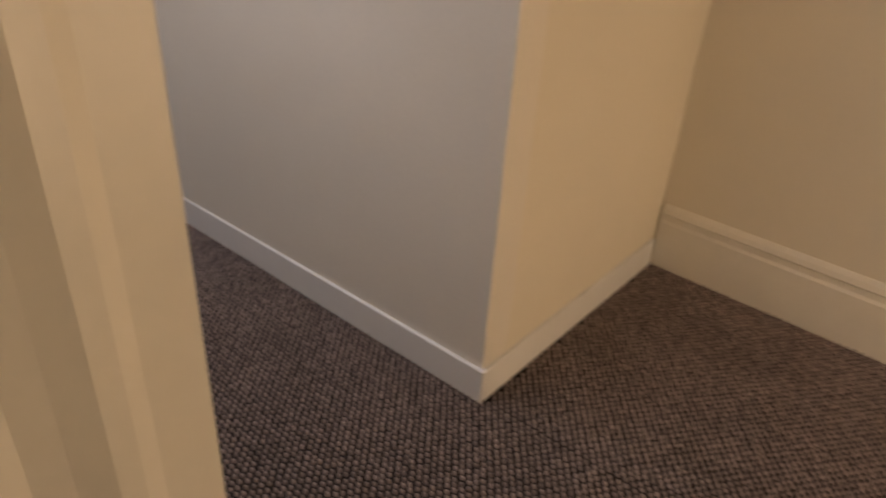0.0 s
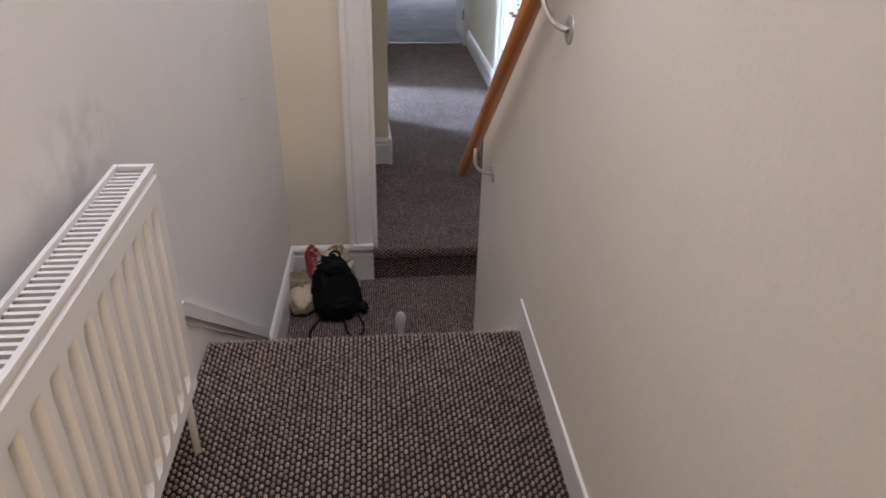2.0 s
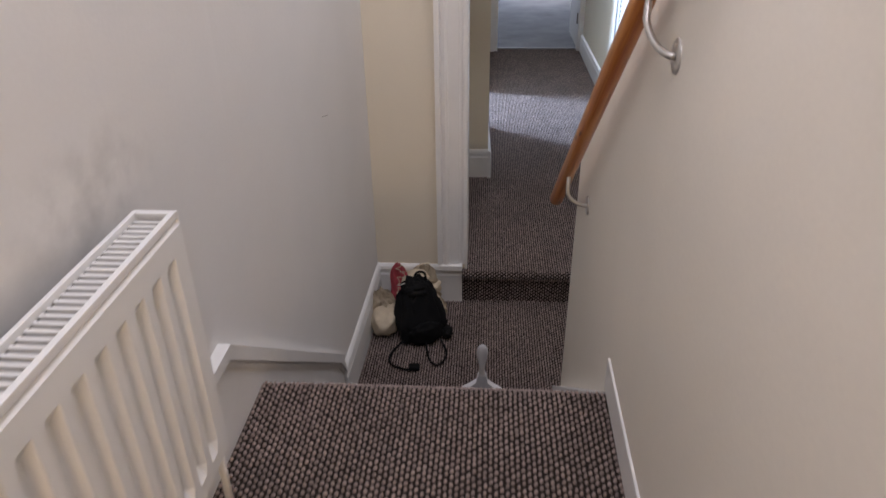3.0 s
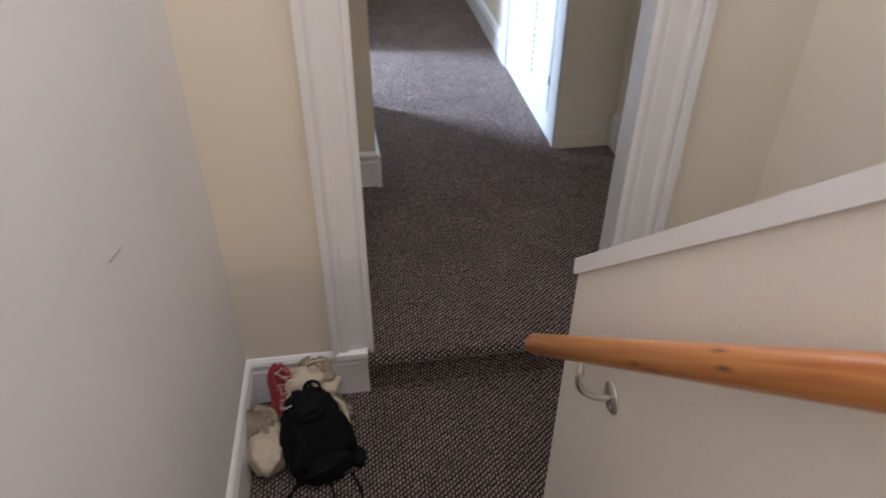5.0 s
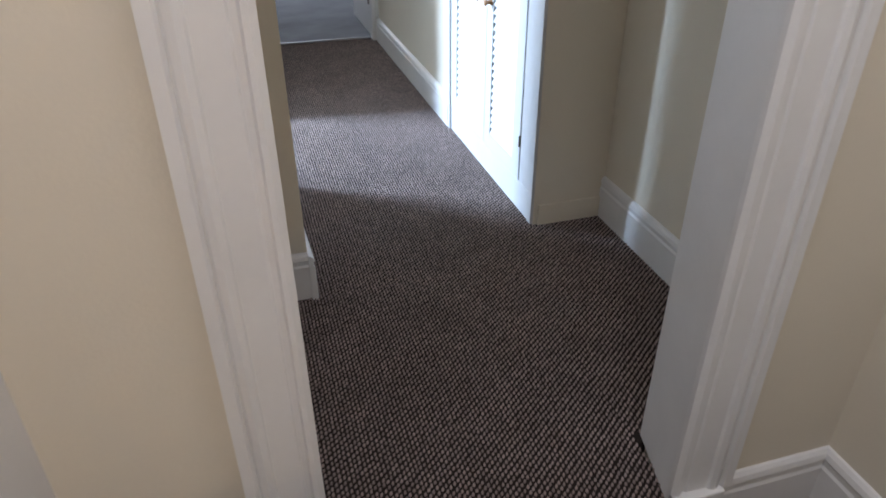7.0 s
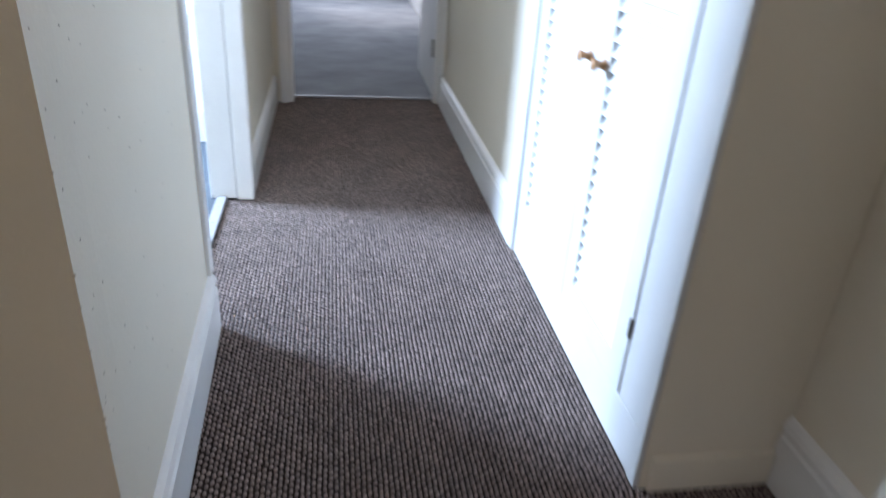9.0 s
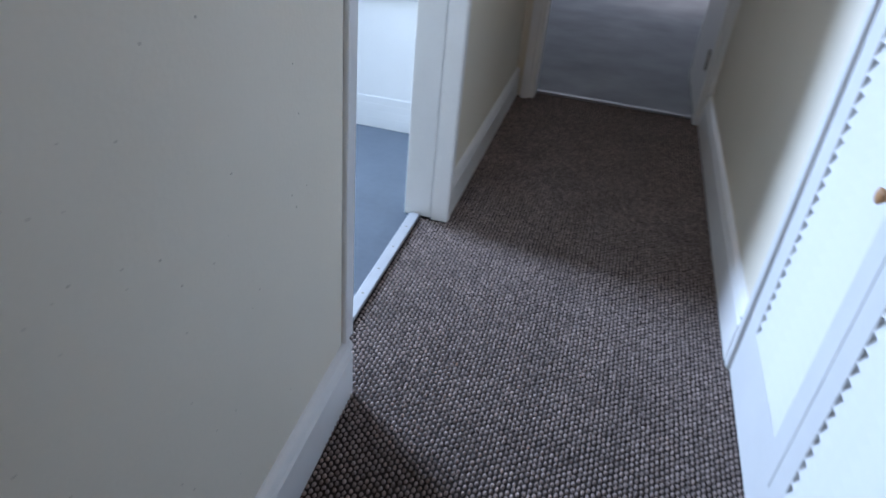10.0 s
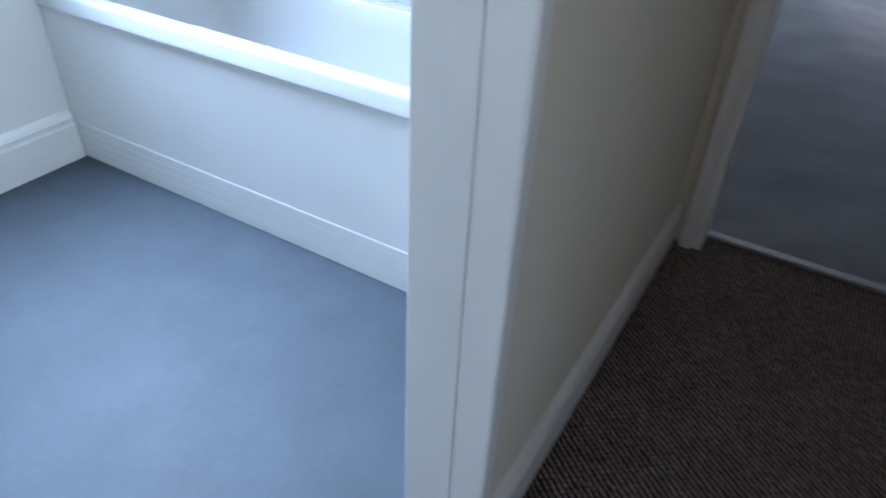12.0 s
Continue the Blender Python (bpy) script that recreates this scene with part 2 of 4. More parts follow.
prof += [(0.9, MID - 0.012), (0.9, MID - 0.25), (0.5, MID - 0.25), (-0.035, TOP - 0.2)]
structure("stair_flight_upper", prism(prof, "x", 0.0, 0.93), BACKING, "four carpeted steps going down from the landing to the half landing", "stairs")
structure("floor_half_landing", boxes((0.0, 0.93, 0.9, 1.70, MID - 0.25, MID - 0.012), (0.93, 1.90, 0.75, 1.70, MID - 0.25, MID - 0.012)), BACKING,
          "backing of the brown carpet on the half landing, near-black for the shade between loops", "floor")
low = [(0.75, MID - 0.012)]
for k in range(1, 7):
    y0 = 0.75 - GOING * (k - 1)
    low += [(y0 - 0.002, MID - RISE * (k - 1) - 0.03), (y0, MID - RISE * k), (y0 - GOING, MID - RISE * k)]
low += [(0.75 - GOING * 6, MID - RISE * 6 - 0.3), (0.75, MID - RISE * 6 - 0.3)]
structure("stair_flight_lower", prism(low, "x", 1.03, WELL_X), BACKING, "carpeted steps turning down from the half landing", "stairs")
structure("floor_lower_hall", boxes((0.9, 2.0, -3.3, -0.74, MID - RISE * 6 - 0.35, MID - RISE * 6 - 0.02)), BACKING, "dark carpeted floor at the foot of the stairs", "floor")
# corridor floor with its rounded step
hall = [(1.70, -0.012), (1.672, -0.014), (1.66, -0.024), (1.658, -0.036), (1.668, -0.052), (1.694, -0.064), (1.694, MID - 0.012), (1.70, MID - 0.2), (6.55, MID - 0.2), (6.55, -0.012)]
structure("floor_corridor", prism(hall, "x", 0.487, 1.415), BACKING, "backing of the brown loop-pile corridor carpet, near-black for the shade between loops", "floor")
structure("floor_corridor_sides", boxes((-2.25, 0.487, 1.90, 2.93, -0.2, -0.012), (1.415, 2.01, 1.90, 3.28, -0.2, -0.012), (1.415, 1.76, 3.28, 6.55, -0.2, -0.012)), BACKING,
          "backing of the brown carpet in the recesses, near-black for the shade between loops", "floor")
structure("floor_bathroom", boxes((-1.70, 0.486, 2.98, 6.34, -0.2, -0.002)), VINYL, "smooth blue-grey mottled vinyl bathroom floor", "floor")
structure("floor_end_room", boxes((-0.1, 1.95, 6.555, 11.4, -0.2, 0.0)), GREYCARPET, "pale grey cut-pile carpet with brushed patches", "floor")
structure("floor_start_room", boxes((-2.6, -0.13, -3.6, -0.6, TOP - 0.2, TOP)), GREYCARPET, "plain carpet of the room beside the landing", "floor")

# walls
left = boxes((-0.12, -0.02, -4.4, -2.76, TOP - 0.2, UP_H), (-0.12, -0.02, -2.76, -1.88, TOP + 2.04, UP_H))
prism([(-0.12, -1.88), (-0.014, -1.88), (0.011, -0.9), (0.011, -0.4), (0.0, 0.1), (0.042, 1.70), (-0.12, 1.70)], "z", -0.6, UP_H, left)
structure("wall_stair_left", left, DUSTY,
          "off-white painted plaster wall beside the stairs", "wall")
spandrel = [(-1.463, -1.2), (0.868, -1.2), (0.868, 0.988), (-0.35, 2.101), (-0.35, UP_H), (-1.463, UP_H)]
stair_wall = prism(spandrel, "x", 0.932, 1.03)
for v in stair_wall.verts:
    v.co.x += 0.015 * min(0.0, v.co.y)
structure("wall_stair_right", stair_wall, STAIRCREAM, "off-white plastered wall sloping down beside the stairs", "wall")
structure("wall_well_end", boxes((1.009, 1.866, -1.463, -1.375, -1.6, UP_H)), CREAM, "cream wall closing the end of the stairwell", "wall")
structure("wall_well_right", boxes((WELL_X + 0.018, 2.0, -1.375, 1.70, -1.8, UP_H)), CREAM, "cream painted stairwell wall", "wall")
structure("wall_landing_right", prism([(1.700, -4.4), (1.85, -4.4), (2.0, -1.3751), (1.868, -1.3751)], "z", TOP - 0.2, UP_H), CREAM, "cream landing wall above a tall skirting", "wall")
structure("wall_landing_back", boxes((-2.6, -0.12, -3.42, -3.3, TOP - 0.2, UP_H), (-0.12, 2.0, -4.52, -4.4, TOP - 0.2, UP_H)), CREAM, "cream wall behind the landing", "wall")
structure("wall_lower_hall", boxes((0.8, 2.1, -3.42, -3.3, -1.9, TOP - 0.2), (0.83, 0.93, -3.3, -1.475, -1.9, TOP - 0.2), (2.0, 2.1, -3.3, -1.375, -1.9, TOP - 0.2)), CREAM, "plain wall of the hall below", "wall")
structure("wall_doorway", boxes((-2.3, 0.50, 1.70, 1.93, -0.6, UP_H), (0.50, 1.450, 1.70, 1.93, 2.08, UP_H), (1.450, 2.1, 1.70, 1.93, -0.6, UP_H)), CREAM,
          "cream wall around the step up into the corridor", "wall")
structure("wall_recess", boxes((-2.30, -2.20, 1.93, 2.22, -0.2, LOW_H), (-2.30, -2.20, 2.74, 2.925, -0.2, LOW_H), (-2.30, -2.20, 2.22, 2.74, -0.2, 0.85), (-2.30, -2.20, 2.22, 2.74, 2.05, LOW_H)), CREAM,
          "cream wall with a window lighting the side recess", "wall")
settled = boxes((-2.3, 0.612, 2.925, 3.01, -0.2, LOW_H), (0.512, 0.612, 3.01, 3.88, -0.2, LOW_H), (0.512, 0.612, 3.88, 4.925, 2.06, LOW_H))
for v in settled.verts:
    if v.co.x > 0.6 and v.co.y > 3.5:
        v.co.x = 0.582
structure("wall_bathroom_front", settled, CREAM, "cream corridor wall with scuffed corner beside the bathroom door", "wall")
structure("wall_corridor_left", boxes((0.482, 0.581, 4.925, 6.446, -0.2, LOW_H)), CREAM, "cream corridor wall beyond the bathroom door", "wall")
structure("wall_corridor_right", boxes((1.633, 1.76, 4.431, 6.446, -0.2, LOW_H), (1.65, 1.76, 3.283, 4.431, 2.03, LOW_H)), CREAM, "cream corridor wall beyond the cupboard", "wall")
structure("wall_nook", boxes((1.633, 1.972, 3.183, 3.283, -0.2, LOW_H), (1.972, 2.08, 1.93, 3.283, -0.2, LOW_H)), CREAM, "cream walls of the nook beside the cupboard", "wall")
structure("wall_cupboard_inside", boxes((2.2, 2.3, 3.283, 4.525, -0.2, LOW_H), (1.76, 2.2, 4.431, 4.525, -0.2, LOW_H), (2.085, 2.2, 3.20, 3.283, -0.2, LOW_H)), CREAM, "dark inside of the cupboard", "wall")
structure("wall_end", boxes((0.40, 0.68, 6.446, 6.55, -0.2, LOW_H), (0.68, 1.63, 6.446, 6.55, 2.03, LOW_H), (1.63, 2.02, 6.446, 6.55, -0.2, LOW_H)), CREAM, "cream wall around the end doorway", "wall")
structure("wall_end_room", boxes((-0.2, -0.1, 6.72, 11.4, -0.2, LOW_H), (-0.1, 0.4, 6.6, 6.72, -0.2, LOW_H), (0.402, 0.51, 6.551, 6.72, -0.2, LOW_H), (1.92, 2.02, 6.551, 11.4, -0.2, LOW_H), (-0.2, 0.2, 11.4, 11.5, -0.2, LOW_H), (1.7, 2.02, 11.4, 11.5, -0.2, LOW_H),
          (0.2, 1.7, 11.4, 11.5, -0.2, 0.85), (0.2, 1.7, 11.4, 11.5, 2.1, LOW_H)), PALE, "off-white walls of the end room with a window", "wall")
structure("wall_bathroom", boxes((-1.79, -1.69, 3.01, 5.00, -0.2, LOW_H), (-1.79, -1.69, 6.05, 6.335, -0.2, LOW_H), (-1.79, -1.69, 5.00, 6.05, -0.2, 1.30), (-1.79, -1.69, 5.00, 6.05, 2.20, LOW_H),
          (-1.79, 0.482, 6.335, 6.44, -0.2, LOW_H)), PALE, "white painted bathroom walls with a window", "wall")
structure("wall_start_room", boxes((-2.7, -2.6, -3.7, -0.5, TOP - 0.2, UP_H), (-2.6, -0.12, -0.6, -0.5, TOP - 0.2, UP_H)), CREAM, "cream walls of the room beside the landing", "wall")

# ceilings
structure("ceiling_stairs", boxes((-2.7, 0.15, -4.52, 1.93, UP_H, UP_H + 0.12), (1.55, 2.2, -4.52, 1.93, UP_H, UP_H + 0.12), (0.75, 1.55, -4.52, 0.60, UP_H, UP_H + 0.12), (0.15, 0.75, -4.52, -1.45, UP_H, UP_H + 0.12),
          (0.15, 0.75, -0.45, 0.60, UP_H, UP_H + 0.12), (0.15, 1.55, 1.56, 1.93, UP_H, UP_H + 0.12)), CEILING, "white ceiling above the stairs with two roof lights", "ceiling")
structure("ceiling_corridor", boxes((-2.3, 3.3, 1.93, 11.6, LOW_H, LOW_H + 0.12)), CEILING, "white ceiling over corridor and rooms", "ceiling")


# ---- joinery ----
def skirting_bm(a, b, z, height, thick, side, bm=None):
    """A moulded board along the plan line a-b; side +1 keeps the room on the left of the line."""
    bm = bm or bmesh.new()
    a, b = Vector((a[0], a[1], 0)), Vector((b[0], b[1], 0))
    d = (b - a).normalized()
    n = Vector((-d.y, d.x, 0)) * side
    sec = [(0, z), (thick, z), (thick, z + height * 0.72), (thick * 0.75, z + height * 0.76), (thick * 0.75, z + height * 0.84),
           (thick * 1.05, z + height * 0.87), (thick * 0.8, z + height * 0.94), (thick * 0.35, z + height * 0.985), (0, z + height)]
    lo = [bm.verts.new(a + n * t + Vector((0, 0, h))) for t, h in sec]
    hi = [bm.verts.new(b + n * t + Vector((0, 0, h))) for t, h in sec]
    k = len(sec)
    bm.faces.new(lo)
    bm.faces.new(list(reversed(hi)))
    for i in range(k):
        bm.faces.new((lo[i], hi[i], hi[(i + 1) % k], lo[(i + 1) % k]))
    return bm


def baseboard(runs, z, height, thick, mat, label):
    bm = bmesh.new()
    for a, b, side in runs:
        skirting_bm(a, b, z, height, thick, side, bm)
    return structure("baseboard", bm, mat, label, "skirting board")


def square_board(runs, z, height, thick, mat, label):
    bm = bmesh.new()
    for x0, x1, y0, y1 in runs:
        add_box(bm, x0, x1, y0, y1, z, z + height, 0.004)
    for v in bm.verts:
        v.co.x += 0.015 * min(0.0, v.co.y) * (v.co.x < 1.2)
    return structure("baseboard", bm, mat, label, "skirting board")


square_board([(0.920, 0.932, -1.475, 0.012), (0.9325, 1.84, -1.475, -1.463)], TOP - 0.012, 0.098, 0.012, GLOSS, "narrow square white skirting along the stair wall")
baseboard([((1.700, -4.4), (1.866, -1.475), 1)], TOP - 0.012, 0.222, 0.022, OLDGLOSS, "tall moulded ivory skirting on the landing wall")
baseboard([((0.020, 0.84), (0.042, 1.70), -1)], MID - 0.012, 0.222, 0.018, GLOSS, "white moulded skirting on the half landing")
baseboard([((0.042, 1.70), (0.487, 1.70), -1)], MID - 0.012, 0.222, 0.018, GLOSS, "white moulded skirting beside the corridor step")
baseboard([((1.390, 1.70), (WELL_X + 0.018, 1.70), -1)], MID - 0.012, 0.246, 0.018, GLOSS, "white moulded skirting between the corridor step and the stairwell")
baseboard([((WELL_X + 0.018, 1.70), (WELL_X + 0.018, 0.72), -1)], MID - 0.012, 0.246, 0.018, GLOSS, "white moulded skirting on the stairwell wall")
baseboard([((-2.2, 2.925), (0.612, 2.925), -1), ((0.612, 2.890), (0.579, 3.912), -1)], -0.012, 0.195, 0.022, GLOSS, "white moulded skirting turning the corridor corner")
baseboard([((0.581, 4.925), (0.581, 6.446), -1)], -0.012, 0.165, 0.020, GLOSS, "white moulded skirting in the dim corridor")
baseboard([((1.633, 4.434), (1.633, 6.446), 1)], -0.012, 0.190, 0.022, GLOSS, "white moulded skirting beyond the cupboard")
baseboard([((1.972, 1.93), (1.972, 3.183), 1)], -0.012, 0.195, 0.020, GLOSS, "white moulded skirting in the nook")
square_board([(1.65, 1.952, 3.169, 3.183)], -0.012, 0.10, 0.012, CREAM, "low cream painted skirting at the back of the nook")
baseboard([((1.92, 6.551), (1.92, 11.4), 1)], 0.0, 0.17, 0.02, GLOSS, "white skirting in the end room")
baseboard([((-1.69, 3.01), (-1.69, 5.615), -1)], -0.002, 0.205, 0.03, GLOSS, "white bathroom skirting coming away from the wall")

# sloping board beside the steps, plain face with a bead on top
string = [(-1.70, 0.890), (-0.204, 0.890), (0.775, 0.100), (0.845, 0.005), (0.845, -0.22), (0.62, -0.22), (-0.1, 0.40), (-0.1, 0.62), (-1.70, 0.62)]
bead = [(-1.70, 0.880), (-0.205, 0.880), (0.770, 0.090), (0.840, -0.004), (0.845, 0.027), (0.785, 0.122), (-0.189, 0.911), (-1.70, 0.911)]
groove = [(-1.70, 0.864), (-0.213, 0.864), (0.762, 0.075), (0.838, -0.022), (0.840, -0.008), (0.767, 0.085), (-0.210, 0.874), (-1.70, 0.874)]
st = structure("stair_string_left", prism(string, "x", -0.03, 0.022), GLOSS, "white painted stair string with a moulded top", "stair string")
part("bead", prism(bead, "x", -0.03, 0.036), GLOSS, st)
part("bead", prism(groove, "x", -0.03, 0.028), GLOSS, st)
string_r = [(0.0, 0.645), (0.80, -0.02), (0.80, -0.20), (0.70, -0.20), (0.0, 0.40)]
structure("stair_string_right", prism(string_r, "x", 0.890, 0.932), GLOSS, "white painted string board below the stair wall", "stair string")

# white cap on the half walls
cap_top = [(-0.35, 2.136), (0.878, 1.014), (0.878, 0.984), (0.870, 0.979), (-0.35, 2.097)]
cap = structure("wall_cap", prism(cap_top, "x", 0.924, 1.046), GLOSS, "white painted wooden cap on the sloping wall", "wall cap")


# ---- doorway from stairs to corridor ----
step_frame = empty("door_frame_step", (0.95, 1.70, 0))
tagged(step_frame, "white painted frame around the step up into the corridor", "door frame", kind="structure")


def arch_bm(x0, x1, y, z0, z1, flip):
    w = x1 - x0
    sec = [(0, 0), (0, 0.014), (0.08, 0.022), (0.14, 0.022), (0.17, 0.014), (0.24, 0.014), (0.27, 0.018), (0.60, 0.019), (0.63, 0.027), (0.70, 0.032), (0.78, 0.028), (0.82, 0.022), (0.86, 0.032), (1.0, 0.034), (1.0, 0)]
    return prism([((x1 - u * w) if flip else (x0 + u * w), y - t) for u, t in sec], "z", z0, z1)


for nm, bm in (("jamb", boxes((0.50, 0.513, 1.70, 1.93, -0.012, 2.08))), ("jamb", prism([(1.388, 1.70), (1.450, 1.70), (1.462, 1.93), (1.446, 1.93)], "z", -0.012, 2.067)),
               ("head", boxes((0.513, 1.450, 1.70, 1.93, 2.067, 2.08))),
               ("architrave", arch_bm(0.362, 0.513, 1.70, 0.028, 2.10, True)), ("architrave", arch_bm(1.386, 1.556, 1.70, 0.028, 2.10, False)),
               ("plinth_block", boxes((0.372, 0.489, 1.658, 1.699, -0.004, 0.027), bevel=0.004)), ("plinth_block", boxes((1.390, 1.535, 1.658, 1.699, -0.004, 0.027), bevel=0.004)),
               ("architrave", boxes((0.36, 1.558, 1.672, 1.70, 2.101, 2.20), bevel=0.004))):
    ob = finish(nm, bm, GLOSS)
    ob.parent = step_frame
    ob.matrix_parent_inverse = Matrix.Translation((-0.95, -1.70, 0))

# ---- doorway the walk begins in ----
start_frame = tagged(empty("door_frame_landing"), "ivory gloss-painted door frame opening onto the landing", "door frame", kind="structure")
lining_sec = [(-0.30, -1.870), (-0.30, -1.886), (-0.17, -1.888), (-0.150, -1.894), (-0.132, -1.893), (-0.116, -1.889), (-0.098, -1.892), (-0.080, -1.8975), (-0.066, -1.897), (-0.054, -1.892), (-0.020, -1.893), (-0.020, -1.870)]
arch_sec = [(-0.0195, -1.722), (0.030, -1.722), (0.042, -1.730), (0.050, -1.746), (0.050, -1.765), (0.044, -1.776), (0.034, -1.790), (0.028, -1.803), (0.018, -1.818), (0.006, -1.838), (0.002, -1.848), (-0.006, -1.866), (-0.011, -1.878), (-0.017, -1.888), (-0.0195, -1.8925)]
for nm, bm in (("lining", prism(lining_sec, "z", TOP - 0.01, TOP + 2.04)),
               ("architrave", prism(arch_sec, "z", TOP - 0.01, TOP + 2.1)),
               ("lining", boxes((-0.135, -0.020, -2.76, -2.735, TOP - 0.01, TOP + 2.04))), ("architrave", boxes((-0.0195, 0.0, -2.83, -2.745, TOP - 0.01, TOP + 2.1), bevel=0.004)),
               ("head", boxes((-0.135, -0.020, -2.735, -1.893, TOP + 2.02, TOP + 2.04))), ("architrave", boxes((-0.0195, 0.0, -2.83, -1.80, TOP + 2.1, TOP + 2.19), bevel=0.004))):
    part(nm, bm, OLDGLOSS, start_frame)

# ---- bathroom door frame ----
bath_frame = tagged(empty("door_frame_bathroom"), "white painted bathroom door frame with a stepped lining", "door frame", kind="structure")
for nm, bm in (("post", boxes((0.535, 0.607, 4.884, 4.927, -0.01, 2.06), bevel=0.008)), ("lining", boxes((0.430, 0.534, 4.888, 4.927, -0.002, 2.06), bevel=0.003)),
                              ("lining", boxes((0.447, 0.570, 3.881, 3.932, -0.002, 2.06), bevel=0.003)), ("bead", boxes((0.570, 0.594, 3.882, 3.930, 0.183, 2.06), bevel=0.004)),
               ("head", boxes((0.470, 0.570, 3.932, 4.884, 2.03, 2.06)))):
    part(nm, bm, GLOSS, bath_frame)
sill = structure("threshold_bathroom", boxes((0.454, 0.496, 3.934, 4.886, -0.004, 0.010), bevel=0.004), ALU, "pale metal door bar with small screws", "threshold")
for k in range(6):
    part("screw", disc((0.475, 4.02 + 0.15 * k, 0.0098), (0, 0, 1), 0.004, 0.001, 10), BRASS, sill)

# ---- end doorway, door and threshold ----
end_frame = tagged(empty("door_frame_end"), "white painted frame of the open door at the corridor end", "door frame", kind="structure")
for nm, bm in (("architrave", boxes((0.622, 0.668, 6.410, 6.446, -0.01, 2.09), bevel=0.005)), ("lining", boxes((0.668, 0.700, 6.418, 6.55, -0.004, 2.03), bevel=0.003)),
               ("lining", boxes((1.578, 1.63, 6.44, 6.55, -0.004, 2.03), bevel=0.003)), ("head", boxes((0.700, 1.578, 6.44, 6.55, 2.0, 2.03))),
               ("architrave", boxes((1.602, 1.69, 6.42, 6.44, 0.18, 2.09), bevel=0.004)), ("architrave", boxes((0.638, 1.69, 6.421, 6.446, 2.09, 2.17), bevel=0.004))):
    part(nm, bm, GLOSS, end_frame)
structure("threshold_end", boxes((0.700, 1.578, 6.522, 6.560, -0.006, 0.009), bevel=0.004), ALU, "pale metal carpet bar across the end doorway", "threshold")
end_door = tagged(empty("door_1"), "white painted door standing open into the end room", "door", kind="structure")
leaf = part("leaf", boxes((1.584, 1.616, 6.566, 7.36, 0.012, 1.99), bevel=0.003), GLOSS, end_door)
part("hinge", tube([(1.575, 6.556, 0.27), (1.575, 6.556, 0.38)], 0.007, 10, boxes((1.5745, 1.5782, 6.522, 6.552, 0.27, 0.38))), BRASS, end_door, "dark worn butt hinge")
part("hinge", tube([(1.575, 6.556, 1.67), (1.575, 6.556, 1.77)], 0.007, 10, boxes((1.5745, 1.5782, 6.522, 6.552, 1.67, 1.77))), BRASS, end_door, "dark worn butt hinge")

# windows that let the daylight in
def window(name, x0, x1, y0, y1, z0, z1, axis, label):
    ob = tagged(empty(name), label, "window", kind="structure")
    t = 0.05
    if axis == "x":
        bars = [(x0, x1, y0, y0 + t, z0, z1), (x0, x1, y1 - t, y1, z0, z1), (x0, x1, y0 + t, y1 - t, z0, z0 + t), (x0, x1, y0 + t, y1 - t, z1 - t, z1)]
        pane = ((x0 + x1) / 2 - 0.003, (x0 + x1) / 2 + 0.003, y0 + t, y1 - t, z0 + t, z1 - t)
    elif axis == "y":
        bars = [(x0, x0 + t, y0, y1, z0, z1), (x1 - t, x1, y0, y1, z0, z1), (x0 + t, x1 - t, y0, y1, z0, z0 + t), (x0 + t, x1 - t, y0, y1, z1 - t, z1)]
        pane = (x0 + t, x1 - t, (y0 + y1) / 2 - 0.003, (y0 + y1) / 2 + 0.003, z0 + t, z1 - t)
    else:
        bars = [(x0, x0 + t, y0, y1, z0, z1), (x1 - t, x1, y0, y1, z0, z1), (x0 + t, x1 - t, y0, y0 + t, z0, z1), (x0 + t, x1 - t, y1 - t, y1, z0, z1)]
        pane = (x0 + t, x1 - t, y0 + t, y1 - t, (z0 + z1) / 2 - 0.003, (z0 + z1) / 2 + 0.003)
    for b in bars:
        part("window_frame", boxes(b), GLOSS, ob)
    p = part("pane", boxes(pane), GLASS, ob)
    p.visible_shadow = False
    return ob


window("window_1", -1.78, -1.72, 5.00, 6.05, 1.30, 2.20, "x", "white framed bathroom window")
window("window_2", -2.29, -2.24, 2.22, 2.74, 0.85, 2.05, "x", "white framed window lighting the recess")
window("window_3", 0.2, 1.7, 11.43, 11.49, 0.85, 2.1, "y", "white framed window of the end room")
window("window_5", 0.15, 0.75, -1.45, -0.45, UP_H + 0.07, UP_H + 0.11, "z", "small roof light above the landing")
window("window_4", 0.15, 1.55, 0.60, 1.56, UP_H + 0.07, UP_H + 0.11, "z", "roof light above the stairs")

# ---- radiator ----
rad = tagged(empty("radiator"), "white enamelled panel radiator fixed below a scuffed wall", "radiator")
rad.location = (0.026, 0, 0)
RY0, RY1, RZ0, RZ1 = -1.342, -0.460, 0.878, 1.378
front = bmesh.new()
n_rib = 15
span = RY1 - RY0 - 0.05
pitch = span / n_rib
cols = [(RY0, 0.0)]
for i in range(n_rib):
    b = RY0 + 0.025 + pitch * i
    cols += [(b + pitch * 0.10, 0.0), (b + pitch * 0.24, -0.014), (b + pitch * 0.60, -0.014), (b + pitch * 0.76, 0.0)]
cols.append((RY1, 0.0))
rows_z = [(RZ0, 0.0), (RZ0 + 0.030, 0.0), (RZ0 + 0.052, 1.0), (RZ1 - 0.085, 1.0), (RZ1 - 0.062, 0.0), (RZ1 - 0.022, 0.0), (RZ1 - 0.015, -0.5)]
FX = 0.093
grid = [[front.verts.new((FX + dx * k if k >= 0 else FX - 0.006, y, z)) for y, dx in cols] for z, k in rows_z]
